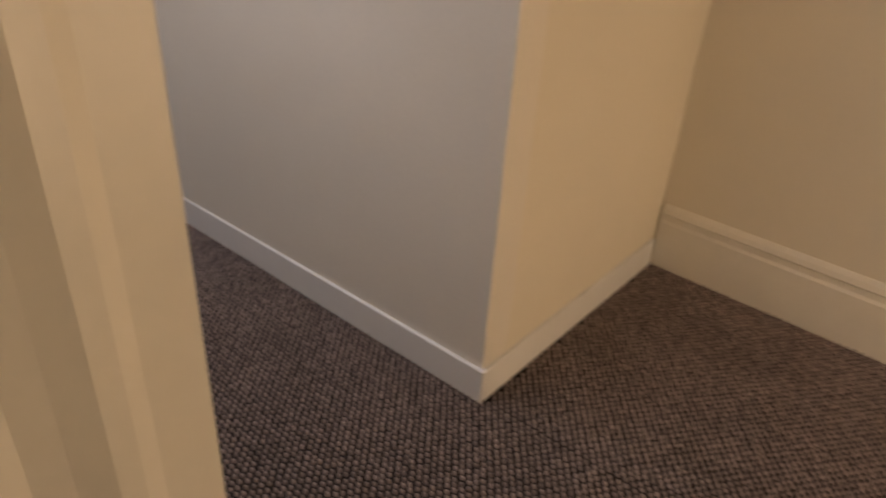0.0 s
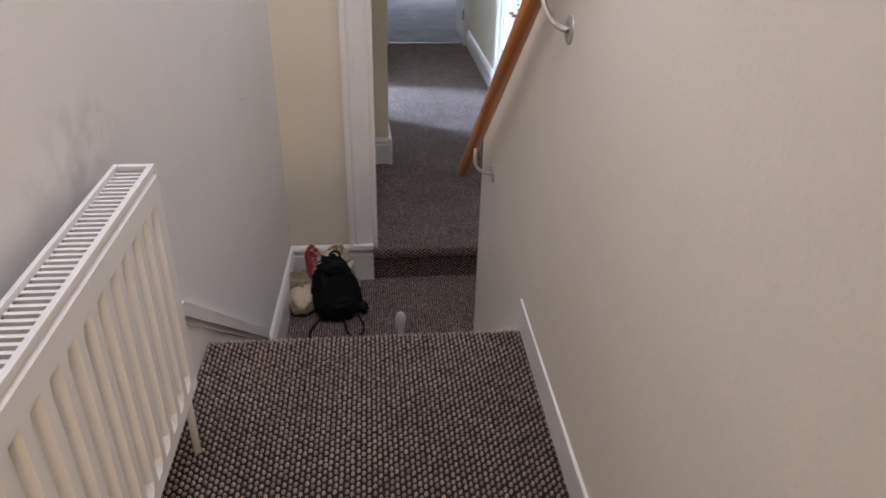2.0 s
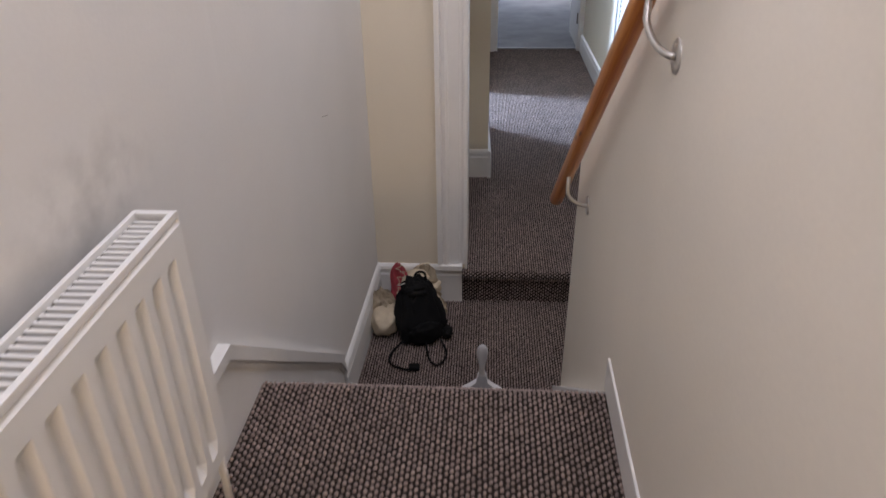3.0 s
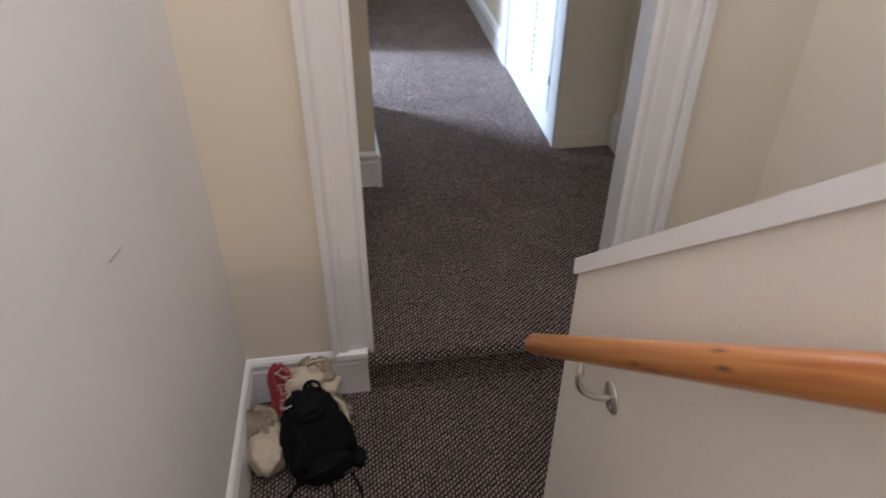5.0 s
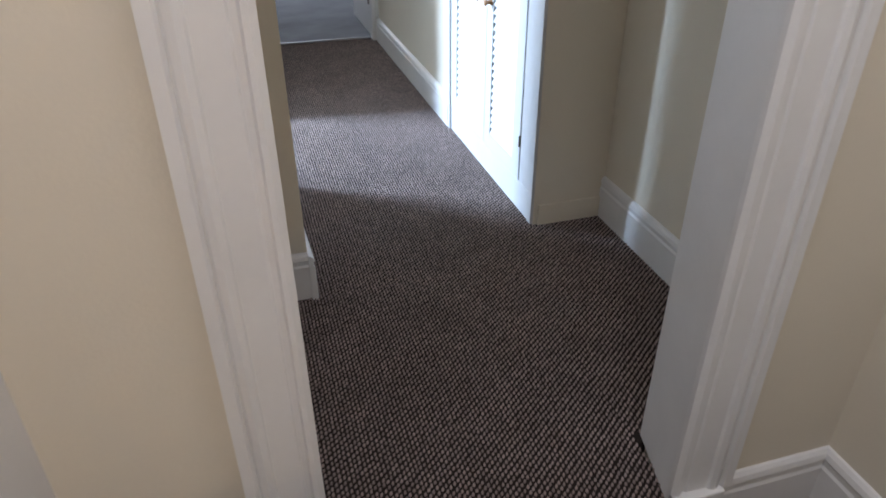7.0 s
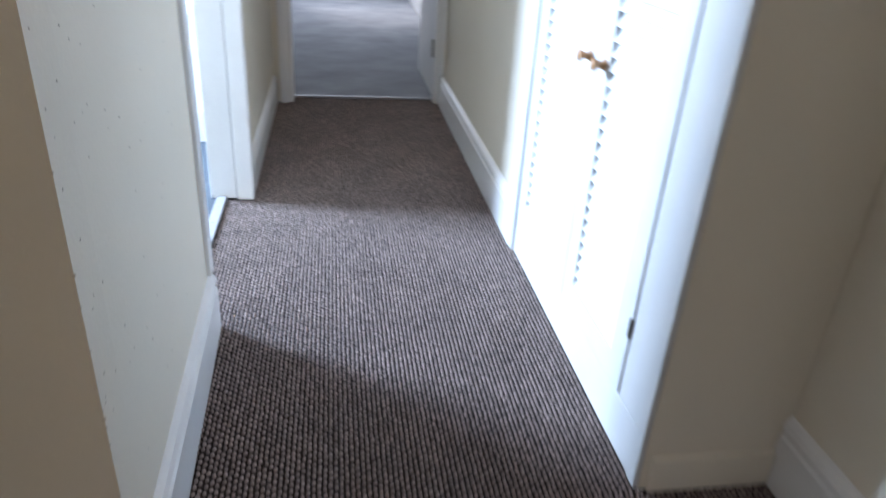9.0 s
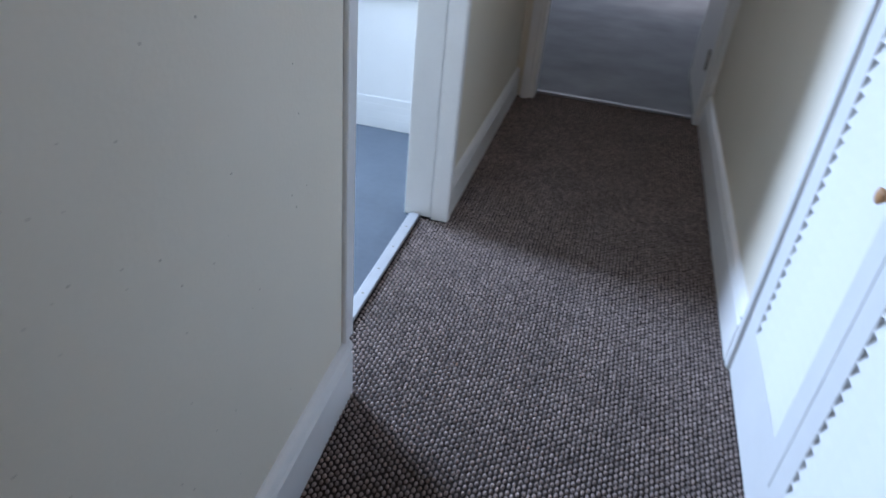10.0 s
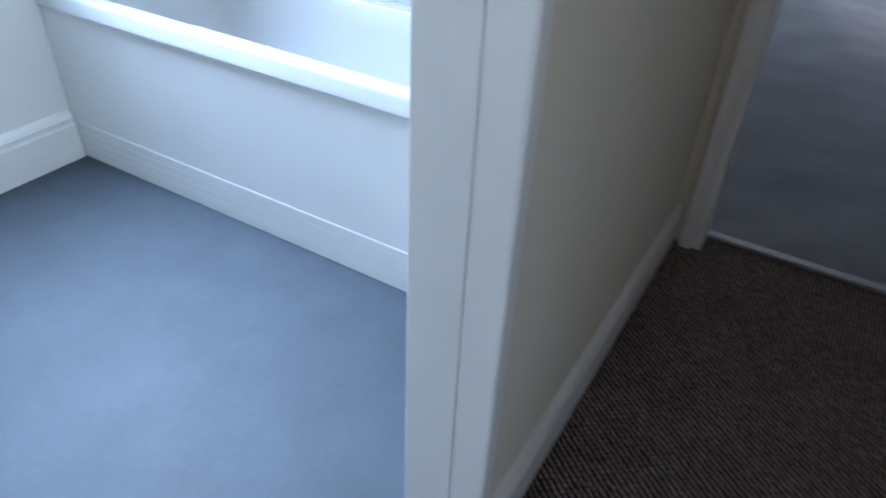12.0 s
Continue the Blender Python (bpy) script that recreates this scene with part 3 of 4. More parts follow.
for r0, r1 in zip(grid, grid[1:]):
    for i in range(len(cols) - 1):
        front.faces.new((r0[i], r0[i + 1], r1[i + 1], r1[i]))
back = [[front.verts.new((FX - 0.016, y, z)) for y in (RY0, RY1)] for z in (RZ0, RZ1 - 0.015)]
front.faces.new((back[0][0], back[1][0], back[1][1], back[0][1]))
part("front_panel", front, RADIATOR, rad)
part("side_cover", boxes((0.022, 0.0925, RY0 - 0.004, RY0 - 0.0003, RZ0 + 0.03, RZ1), bevel=0.001), RADIATOR, rad)
part("side_cover", boxes((0.022, 0.0925, RY1 + 0.0003, RY1 + 0.004, RZ0 + 0.03, RZ1), bevel=0.001), RADIATOR, rad)
for y in (RY0 - 0.004, RY1 + 0.004):
    sgn = -1 if y < -1 else 1
    plug = part("plug", disc((0.056, y, RZ1 - 0.050), (0, sgn, 0), 0.020, 0.008, 20), STEEL, rad, "round grey end plug", True)
    part("bleed_socket", disc((0.056, y + sgn * 0.008, RZ1 - 0.050), (0, sgn, 0), 0.011, 0.004, 12), BRASS, plug, "dark bleed socket")
for dims in ((0.0215, 0.029, RY0, RY1, RZ1 - 0.012, RZ1 + 0.001), (0.082, 0.0915, RY0, RY1, RZ1 - 0.012, RZ1 + 0.001), (0.0295, 0.0815, RY0, RY0 + 0.010, RZ1 - 0.012, RZ1 + 0.001), (0.0295, 0.0815, RY1 - 0.010, RY1, RZ1 - 0.012, RZ1 + 0.001)):
    part("grille_rim", boxes(dims, bevel=0.0012), RADIATOR, rad)
slat_me = None
for i in range(54):
    y = RY0 + 0.020 + i * (RY1 - RY0 - 0.040) / 53
    if slat_me is None:
        ob = part("grille_slat", boxes((0.0295, 0.0815, -0.0034, 0.0034, RZ1 - 0.016, RZ1 - 0.0085)), RADIATOR, rad)
        slat_me = ob.data
    else:
        ob = new("grille_slat", slat_me)
        ob.parent = rad
    ob.location.y = y
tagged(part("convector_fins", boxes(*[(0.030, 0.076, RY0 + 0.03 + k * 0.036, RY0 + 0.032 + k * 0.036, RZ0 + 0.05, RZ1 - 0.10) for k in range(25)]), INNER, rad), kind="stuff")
# Added white box, fills the dark gap between radiator and wall.
part("back_gap_filler", boxes((0.0085, 0.0215, RY0 + 0.002, RY1 - 0.002, RZ0 + 0.03, RZ1 - 0.05), bevel=0.002), RADIATOR, rad)
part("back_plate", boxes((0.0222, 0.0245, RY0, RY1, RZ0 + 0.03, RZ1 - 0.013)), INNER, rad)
for y in (RY0 + 0.12, RY1 - 0.12):
    part("bracket", boxes((-0.026, 0.0218, y - 0.02, y + 0.02, RZ0 + 0.05, RZ1 - 0.20)), RADIATOR, rad)
valve = part("valve", tube([(0.055, RY1 + 0.002, RZ0 + 0.035), (0.055, RY1 + 0.03, RZ0 + 0.035)], 0.011, 12, tube([(0.055, RY1 + 0.028, RZ0 + 0.06), (0.055, RY1 + 0.028, RZ0 - 0.01)], 0.012, 12)), STEEL, rad, "dull metal valve", True)
part("pipe", tube([(0.055, RY1 + 0.028, RZ0 - 0.005), (0.055, RY1 + 0.026, TOP - 0.01)], 0.0085, 12), RADIATOR, rad, "white painted feed pipe", True)
part("pipe", tube([(0.055, RY0 - 0.03, RZ0 + 0.03), (0.055, RY0 - 0.03, TOP - 0.01)], 0.0085, 12, tube([(0.055, RY0, RZ0 + 0.035), (0.055, RY0 - 0.036, RZ0 + 0.035)], 0.011, 12)), RADIATOR, rad, "white painted feed pipe", True)

# ---- handrail ----
rail = tagged(empty("handrail"), "round varnished pine handrail with knots on steel brackets", "handrail")
SL = 0.910


def rail_at(y):
    """The rail's axis beside the stair wall, rising towards the landing."""
    return Vector((0.857 + 0.03 * (0.868 - y), y, 0.790 + SL * (0.868 - y)))


a, b = rail_at(0.880), rail_at(-0.36)
length = (b - a).length
R = 0.0235
bar = part("rail", tube([(0, 0, -0.003), (0, 0, 0.004), (0, 0, 0.012), (0, 0, length - 0.012), (0, 0, length - 0.004), (0, 0, length)], [R * 0.6, R * 0.9, R, R, R * 0.9, R * 0.6], 28), WOOD, rail, "", True)
bar.matrix_basis = Matrix.Translation(a) @ (b - a).to_track_quat("Z", "Y").to_matrix().to_4x4()
for y, z, yr in ((-0.182, 1.554, -0.095), (0.618, 0.884, 0.630)):
    at = rail_at(yr)
    zr, wx = at.z - 0.024, 0.9325 + 0.015 * min(0.0, y)
    br = part("bracket_plate", disc((wx, y, z), (-1, 0, 0), 0.031, 0.006, 28), STEEL, rail, "round brushed steel wall plate", True)
    bend = wx - 0.012 - at.x
    pts = [(wx - 0.004, y, z), (wx - 0.012, y, z)]
    for k in range(1, 9):
        t = k / 8 * math.pi / 2
        pts.append((wx - 0.012 - bend * math.sin(t), y + (yr - y) * k / 8, z + 0.046 * (1 - math.cos(t))))
    pts.append((at.x, yr, zr))
    part("bracket_arm", tube(pts, 0.0068, 12), STEEL, rail, "bent steel arm", True)
    part("saddle", boxes((at.x - 0.012, at.x + 0.012, yr - 0.03, yr + 0.03, -0.0016, 0.0016)), STEEL, rail).matrix_basis = Matrix.Translation((0, yr, zr + 0.002)) @ Matrix.Rotation(-math.atan(SL), 4, "X") @ Matrix.Translation((0, -yr, 0))
    for dz in (-0.018, 0.018):
        part("screw", disc((wx - 0.006, y + dz * 0.5, z + dz), (-1, 0, 0), 0.0045, 0.001, 10), STEEL, rail)

# ---- louvred cupboard ----
cup = tagged(empty("louvred_cupboard"), "built-in white cupboard with two louvred doors and pine knobs", "cupboard")
CX = 1.624
for nm, dims in (("frame_post", (CX, 1.76, 3.230, 3.347, 0.131, 2.0)), ("frame_post", (CX - 0.004, 1.652, 3.186, 3.229, -0.01, 2.06)), ("frame_post", (CX, 1.76, 4.366, 4.392, 0.131, 2.0)),
                 ("architrave", (CX - 0.012, 1.636, 4.393, 4.430, -0.01, 2.06)), ("sill_board", (CX, 1.76, 3.230, 4.392, -0.01, 0.130)), ("head_board", (CX, 1.76, 3.230, 4.392, 2.001, 2.06))):
    part(nm, boxes(dims, bevel=0.003), CUPPAINT, cup)
slat_data = {}
STILE = 0.078
for y0, y1, knob_y in ((3.352, 3.815, 3.762), (3.820, 4.361, 3.872)):
    door = part("door", boxes((CX - 0.004, CX + 0.024, y0, y0 + STILE, 0.136, 1.995), (CX - 0.004, CX + 0.024, y1 - STILE, y1, 0.136, 1.995),
                              (CX - 0.004, CX + 0.024, y0 + STILE, y1 - STILE, 0.136, 0.212), (CX - 0.004, CX + 0.024, y0 + STILE, y1 - STILE, 1.93, 1.995)), CUPPAINT, cup)
    w = (y1 - STILE) - (y0 + STILE)
    key = round(w, 4)
    if key not in slat_data:
        sb = prism([(-0.0125, -0.0205), (-0.0088, -0.0228), (0.0125, 0.0205), (0.0088, 0.0228)], "y", -w / 2, w / 2)
        o = part("louvre_slat", sb, CUPPAINT, door)
        slat_data[key] = o.data
        fresh = o
    for k in range(47):
        if fresh is not None:
            o, fresh = fresh, None
        else:
            o = new("louvre_slat", slat_data[key])
            o.parent = door
        o.location = (CX + 0.009, (y0 + STILE + y1 - STILE) / 2, 0.234 + 0.0362 * k)
    kx = CX - 0.004
    part("knob", tube([(kx, knob_y, 0.838), (kx - 0.004, knob_y, 0.838), (kx - 0.010, knob_y, 0.838), (kx - 0.020, knob_y, 0.838), (kx - 0.028, knob_y, 0.838), (kx - 0.034, knob_y, 0.838), (kx - 0.037, knob_y, 0.838)],
                      [0.015, 0.0145, 0.0095, 0.0085, 0.0135, 0.016, 0.011], 18), KNOB, door, "turned pine knob", True)
    hy = y0 - 0.002 if y0 < 3.4 else y1 + 0.002
    for z in ((0.30, 1.75) if y0 < 3.4 else ()):
        part("hinge", tube([(CX - 0.006, hy, z), (CX - 0.006, hy, z + 0.05)], 0.0045, 10), BRASS, door, "small dark hinge")

# ---- bath ----
bath = tagged(empty("bath"), "white acrylic bath with a ribbed side panel", "bath")
bath.matrix_world = pose(-1.685, 5.611, 0, 0, 0, 0)
BL, BD, BZ = 2.165, 0.69, 0.680
part("side_panel", boxes((0.0, BL, 0.012, 0.026, 0.0, BZ - 0.060)), PANEL, bath, "white bath panel")
plinth = part("panel_plinth", boxes((0.002, BL, 0.0098, 0.0115, 0.0, 0.158)), PANEL, bath, "ribbed plinth strip")
for k in range(4):
    part("rib", boxes((0.002, BL, 0.0088, 0.0098, 0.020 + 0.034 * k, 0.052 + 0.034 * k)), PANEL, plinth)
tub = bmesh.new()


def ring(x0, x1, y0, y1, z, r, seg=8):
    out = []
    for cx, cy, a0 in ((x1 - r, y1 - r, 0), (x0 + r, y1 - r, 90), (x0 + r, y0 + r, 180), (x1 - r, y0 + r, 270)):
        for k in range(seg + 1):
            t = radians(a0 + 90 * k / seg)
            out.append(tub.verts.new((cx + r * math.cos(t), cy + r * math.sin(t), z)))
    return out


rings = [ring(0.004, BL - 0.004, 0.010, BD, BZ - 0.060, 0.006), ring(0.0, BL, 0.001, BD, BZ - 0.060, 0.010), ring(0.0, BL, 0.0, BD, BZ - 0.057, 0.010), ring(0.0, BL, 0.002, BD, BZ - 0.050, 0.010), ring(0.0, BL, 0.008, BD, BZ - 0.012, 0.012),
         ring(0.002, BL - 0.002, 0.012, BD - 0.004, BZ - 0.004, 0.013), ring(0.008, BL - 0.008, 0.019, BD - 0.008, BZ, 0.014), ring(0.014, BL - 0.014, 0.024, BD - 0.014, BZ, 0.02), ring(0.135, BL - 0.085, 0.066, BD - 0.050, BZ, 0.13),
         ring(0.142, BL - 0.092, 0.071, BD - 0.057, BZ - 0.002, 0.14), ring(0.150, BL - 0.100, 0.077, BD - 0.065, BZ - 0.012, 0.14), ring(0.19, BL - 0.15, 0.095, BD - 0.095, BZ - 0.10, 0.15), ring(0.32, BL - 0.22, 0.15, BD - 0.15, BZ - 0.42, 0.14), ring(0.40, BL - 0.28, 0.20, BD - 0.20, BZ - 0.45, 0.12)]
for r0, r1 in zip(rings, rings[1:]):
    m = len(r0)
    for i in range(m):
        tub.faces.new((r0[i], r0[(i + 1) % m], r1[(i + 1) % m], r1[i]))
tub.faces.new(rings[-1])
part("tub", tub, BATH, bath, "", True)
part("grime_line", boxes((0.75, BL - 0.32, 0.0745, 0.0790, BZ - 0.016, BZ - 0.0035)), GRIME, bath, "dull tan line of grime along the inner edge")
structure("wall_bath_splashback", boxes((-1.69, 0.48, 6.305, 6.335, 0.0, 1.4)), PANEL, "white panelled wall above the bath", "wall")

# ---- bags on the half landing ----
def lumpy(centre, size, seed, amount, freq, mat, name, parent=None, sub=24, power=0.75, base=None):
    bm = bmesh.new()
    bmesh.ops.create_uvsphere(bm, u_segments=sub * 2, v_segments=sub, radius=1.0)
    for v in bm.verts:
        p = v.co.copy()
        q = Vector([math.copysign(abs(c) ** power, c) for c in p])
        d = noise.noise(p * freq + Vector((seed, seed * 2.1, 0))) * amount + noise.noise(p * freq * 2.6 + Vector((0, seed, seed))) * amount * 0.45
        q = q * (1 + d)
        v.co = Vector((centre[0] + q.x * size[0], centre[1] + q.y * size[1], centre[2] + q.z * size[2]))
        if base is not None and v.co.z < base:
            v.co.z = base + (v.co.z - base) * 0.02
    return finish(name, bm, mat, parent, True)


pack = tagged(empty("backpack"), "soft black nylon backpack slumped against a canvas bag", "backpack")


def slump(ob, x, y, taper, dx, dy, h):
    for v in ob.data.vertices:
        t = max(0.0, (v.co.z - MID) / h)
        k = 1 - taper * t ** 1.4
        v.co.x = x + (v.co.x - x) * k + dx * t
        v.co.y = y + (v.co.y - y) * k + dy * t
        v.co.z = max(v.co.z, MID + 0.001)


body = lumpy((0.292, 1.345, MID + 0.135), (0.148, 0.098, 0.140), 3.3, 0.26, 2.2, BLACK, "body", pack, 40, 0.68, MID + 0.001)
slump(body, 0.292, 1.345, 0.42, 0.004, 0.120, 0.28)


def swing(ob, x, y, degrees):
    """Turns a soft part about an upright line and draws it in a little."""
    m = Matrix.Translation((x, y, 0)) @ Matrix.Rotation(radians(degrees), 4, "Z") @ Matrix.Diagonal((0.83, 0.84, 1.0, 1.0)) @ Matrix.Translation((-x, -y, 0))
    ob.data.transform(m)


flap = lumpy((0.288, 1.440, MID + 0.236), (0.080, 0.064, 0.030), 7.1, 0.22, 1.8, BLACK, "flap", pack, 30, 0.72)
pocket = lumpy((0.290, 1.262, MID + 0.062), (0.100, 0.034, 0.058), 5.2, 0.20, 2.2, BLACK, "front_pocket", pack, 24, 0.85, MID + 0.001)
for soft in (body, flap, pocket):
    swing(soft, 0.290, 1.380, 24)
lumpy((0.430, 1.345, MID + 0.034), (0.024, 0.034, 0.026), 1.7, 0.30, 2.5, BLACK, "side_pocket", pack, 18, 0.85, MID + 0.001)
def arc(points, steps=8):
    out = []
    P = [Vector(p) for p in points]
    P = [P[0] * 2 - P[1]] + P + [P[-1] * 2 - P[-2]]
    for i in range(1, len(P) - 2):
        for k in range(steps):
            t = k / steps
            a0, a1, a2, a3 = P[i - 1], P[i], P[i + 1], P[i + 2]
            out.append(0.5 * ((2 * a1) + (a2 - a0) * t + (2 * a0 - 5 * a1 + 4 * a2 - a3) * t * t + (3 * a1 - a0 - 3 * a2 + a3) * t ** 3))
    out.append(P[-2])
    return out


part("carry_loop", tube(arc([(0.262, 1.455, MID + 0.250), (0.266, 1.470, MID + 0.282), (0.288, 1.478, MID + 0.294), (0.312, 1.475, MID + 0.284), (0.320, 1.460, MID + 0.250)]), 0.006, 10), BLACK, pack, "", True)
F = MID + 0.006
part("strap", tube(arc([(0.33, 1.25, F + 0.03), (0.35, 1.17, F), (0.385, 1.12, F), (0.42, 1.15, F), (0.43, 1.22, F), (0.40, 1.29, F + 0.02)]), 0.0050, 8), BLACK, pack, "", True)
part("strap", tube(arc([(0.22, 1.26, F + 0.03), (0.17, 1.20, F), (0.17, 1.13, F), (0.22, 1.09, F), (0.29, 1.08, F), (0.31, 1.10, F)]), 0.0058, 8), BLACK, pack, "", True)
part("strap_end", boxes((0.265, 0.315, 1.075, 1.115, MID, MID + 0.02), bevel=0.006), BLACK, pack)
part("buckle", tube(arc([(0.186, 1.400, MID + 0.262), (0.202, 1.386, MID + 0.272), (0.224, 1.392, MID + 0.280)]), 0.003, 8), STEEL, pack, "thin pale metal clasp", True)

tote = tagged(empty("tote_bag"), "crumpled cream canvas tote bag with a faded red print", "tote bag")


def cloth(centre, width, height, lean, yaw, seed, mat, name, parent, amp=0.03, nx=40, ny=40, curl=0.0, thick=0.004):
    """A crumpled sheet of cloth standing on the floor, with folds and thickness."""
    bm = bmesh.new()
    rot = Matrix.Translation(centre) @ Matrix.Rotation(radians(yaw), 4, "Z") @ Matrix.Rotation(radians(lean), 4, "X")
    rows = []
    for j in range(ny + 1):
        row = []
        for i in range(nx + 1):
            u, v = i / nx - 0.5, j / ny
            edge = 1 + 0.12 * noise.noise(Vector((v * 3, seed, u * 2)))
            x = u * width * edge * (1 - 0.22 * v ** 2) * max(0.12, 1 - v ** 7) ** 0.5
            f = noise.noise(Vector((u * 5 + seed, v * 4, seed))) + 0.5 * noise.noise(Vector((u * 11, v * 9 + seed, seed * 2)))
            y = amp * f + curl * (u * u) * 4
            z = v * height * (1 + 0.10 * noise.noise(Vector((u * 4, seed * 3, 0)))) + 0.25 * amp * noise.noise(Vector((u * 9, v * 9, seed)))
            p = rot @ Vector((x, y, z))
            p.z = max(p.z, MID + 0.004)
            row.append(bm.verts.new(p))
        rows.append(row)
    for r0, r1 in zip(rows, rows[1:]):
        for i in range(nx):
            bm.faces.new((r0[i], r0[i + 1], r1[i + 1], r1[i]))
    bmesh.ops.solidify(bm, geom=bm.faces[:], thickness=thick)
    return finish(name, bm, mat, parent, True)


lumpy((0.245, 1.600, MID + 0.085), (0.125, 0.080, 0.120), 9.4, 0.30, 2.0, CANVAS, "sack", tote, 34, 0.85, MID + 0.001)
lumpy((0.115, 1.405, MID + 0.060), (0.066, 0.095, 0.066), 4.4, 0.18, 1.6, CANVAS, "fold", tote, 30, 0.78, MID + 0.001)
cloth((0.272, 1.560, MID + 0.060), 0.17, 0.195, -24, -10, 5.1, CANVAS, "front_cloth", tote, 0.024, curl=0.035)
cloth((0.145, 1.395, MID + 0.060), 0.15, 0.165, -40, 34, 8.2, CANVAS, "side_cloth", tote, 0.026, curl=0.03)
cloth((0.365, 1.500, MID + 0.005), 0.13, 0.150, -34, 30, 6.2, CANVAS, "gusset_cloth", tote, 0.030)
cloth((0.194, 1.490, MID + 0.085), 0.108, 0.215, -34, 14, 3.7, RED, "printed_panel", tote, 0.016, curl=0.03)
for k, (px, py, pz, r) in enumerate(((0.180, 1.586, 0.252, 0.017), (0.206, 1.572, 0.234, 0.013), (0.184, 1.556, 0.205, 0.017), (0.212, 1.542, 0.184, 0.014), (0.180, 1.526, 0.156, 0.014), (0.206, 1.512, 0.132, 0.014))):
    swirl = [(px + r * (math.cos(t) + 0.4 * math.cos(3 * t + k)), py - 0.014 + 0.5 * r * math.sin(t), MID + pz + r * (0.8 * math.sin(t) + 0.35 * math.sin(2 * t + k))) for t in [k2 * math.pi / 5 for k2 in range(10)]]
    part("print_stroke", tube(arc(swirl, 3), 0.0018, 6), CANVAS, tote, "pale stroke of the print", True)
part("handle", tube(arc([(0.27, 1.61, MID + 0.235), (0.285, 1.60, MID + 0.262), (0.31, 1.60, MID + 0.268), (0.325, 1.61, MID + 0.25), (0.315, 1.615, MID + 0.21)]), 0.005, 8), CANVAS, tote, "", True)
part("handle", tube(arc([(0.345, 1.55, MID + 0.12), (0.375, 1.54, MID + 0.10), (0.395, 1.50, MID + 0.05), (0.39, 1.46, MID + 0.012), (0.36, 1.44, MID + 0.012)]), 0.009, 8), CANVAS, tote, "", True)

# marks on the stair wall
scuff_mat = material("faint_grey_scuff", (0.30, 0.28, 0.26), 0.8, vary=0.1, scale=40)
wall_left = bpy.data.objects["wall_stair_left"]
for y, z, dy, dz, w in ((0.910, 1.074, 0.092, -0.024, 0.0022),):
    xw = (y - 0.1) * 0.042 / 1.6
    part("scratch", prism([(y, z), (y + dy, z + dz), (y + dy + w, z + dz - w), (y + w, z - w)], "x", xw - 0.002, xw + 0.0022), scuff_mat, wall_left, "thin grey scratch")

chip_mat = material("bare_plaster_chip", (0.60, 0.54, 0.44), 0.9, vary=0.1, scale=60)
chip_rng = random.Random(12)
corner_wall = bpy.data.objects["wall_bathroom_front"]
for k in range(60):
    cy, cz, cr = 2.94 + 0.75 * chip_rng.random() ** 1.6, 0.25 + 0.95 * chip_rng.random(), 0.0009 + 0.0012 * chip_rng.random()
    lean_x = 0.612 - 0.030 * max(0.0, cy - 3.01) / 0.87
    part("paint_chip", disc((lean_x - 0.0004, cy, cz), (1, 0, 0), cr, 0.0012, 7), chip_mat, corner_wall, "small chip in the paint")
for k in range(9):
    cz = 0.30 + 0.85 * chip_rng.random()
    part("edge_chip", disc((0.6115, 2.9262, cz), (0.4, -1, 0), 0.0012 + 0.0018 * chip_rng.random(), 0.0012, 7), chip_mat, corner_wall, "worn chip on the plaster edge")

# ---- dustpan and brush, stood on end against the bottom riser ----
pan = tagged(empty("dustpan_set"), "pale grey plastic dustpan stood on end with its brush clipped inside", "dustpan")
pan.matrix_world = pose(0.602, 0.852, MID, 1, 0, 0)
half_pan = [(0.100, 0.0), (0.097, 0.045), (0.080, 0.088), (0.048, 0.110), (0.022, 0.132), (0.014, 0.170)]
pan_edge = half_pan + [(-x, z) for x, z in reversed(half_pan)]
pb = prism(pan_edge, "y", 0.0, 0.003)
for (x0, z0), (x1, z1) in zip(pan_edge, pan_edge[1:]):
    run = Vector((x1 - x0, z1 - z0)).normalized()
    prism([(x0, z0), (x1, z1), (x1 + run.y * 0.003, z1 - run.x * 0.003), (x0 + run.y * 0.003, z0 - run.x * 0.003)], "y", 0.0, 0.030, pb)
part("pan", pb, PLASTIC, pan, "pale plastic pan")
grip = [(0.158, 0.021), (0.180, 0.014), (0.205, 0.0115), (0.232, 0.0135), (0.262, 0.0205), (0.288, 0.0235), (0.312, 0.0205), (0.326, 0.0135), (0.332, 0.005)]
handle = tube([(0, 0, z) for z, r in grip], [r for z, r in grip], 18)
for v in handle.verts:
    v.co.y = 0.009 + v.co.y * 0.42
handle = part("handle", handle, PLASTIC, pan, "pale paddle-shaped handle", True)
part("slot", boxes((-0.006, 0.006, 0.0170, 0.0192, 0.262, 0.310), bevel=0.001), INNER, handle, "grey hanging slot")
brush = part("brush_block", boxes((-0.028, 0.028, 0.018, 0.034, 0.010, 0.135), bevel=0.006), PLASTIC, pan, "grey brush back")
part("bristles", boxes(*[(-0.025 + 0.0105 * i, -0.017 + 0.0105 * i, 0.004, 0.019, 0.012 + 0.0165 * j, 0.024 + 0.0165 * j) for i in range(5) for j in range(7)]), TEAL, brush, "dull teal bristles")

# ---- loop pile of the carpets ----
PX, PY = 0.0124, 0.0196
seg = 6
tpl_v, tpl_f = [], []
for zz, rr in ((-0.4, 1.0), (0.6, 0.80)):
    for k in range(seg):
        t = 2 * math.pi * k / seg
        tpl_v.append((rr * math.cos(t), rr * math.sin(t), zz))
tpl_v.append((0, 0, 1.0))
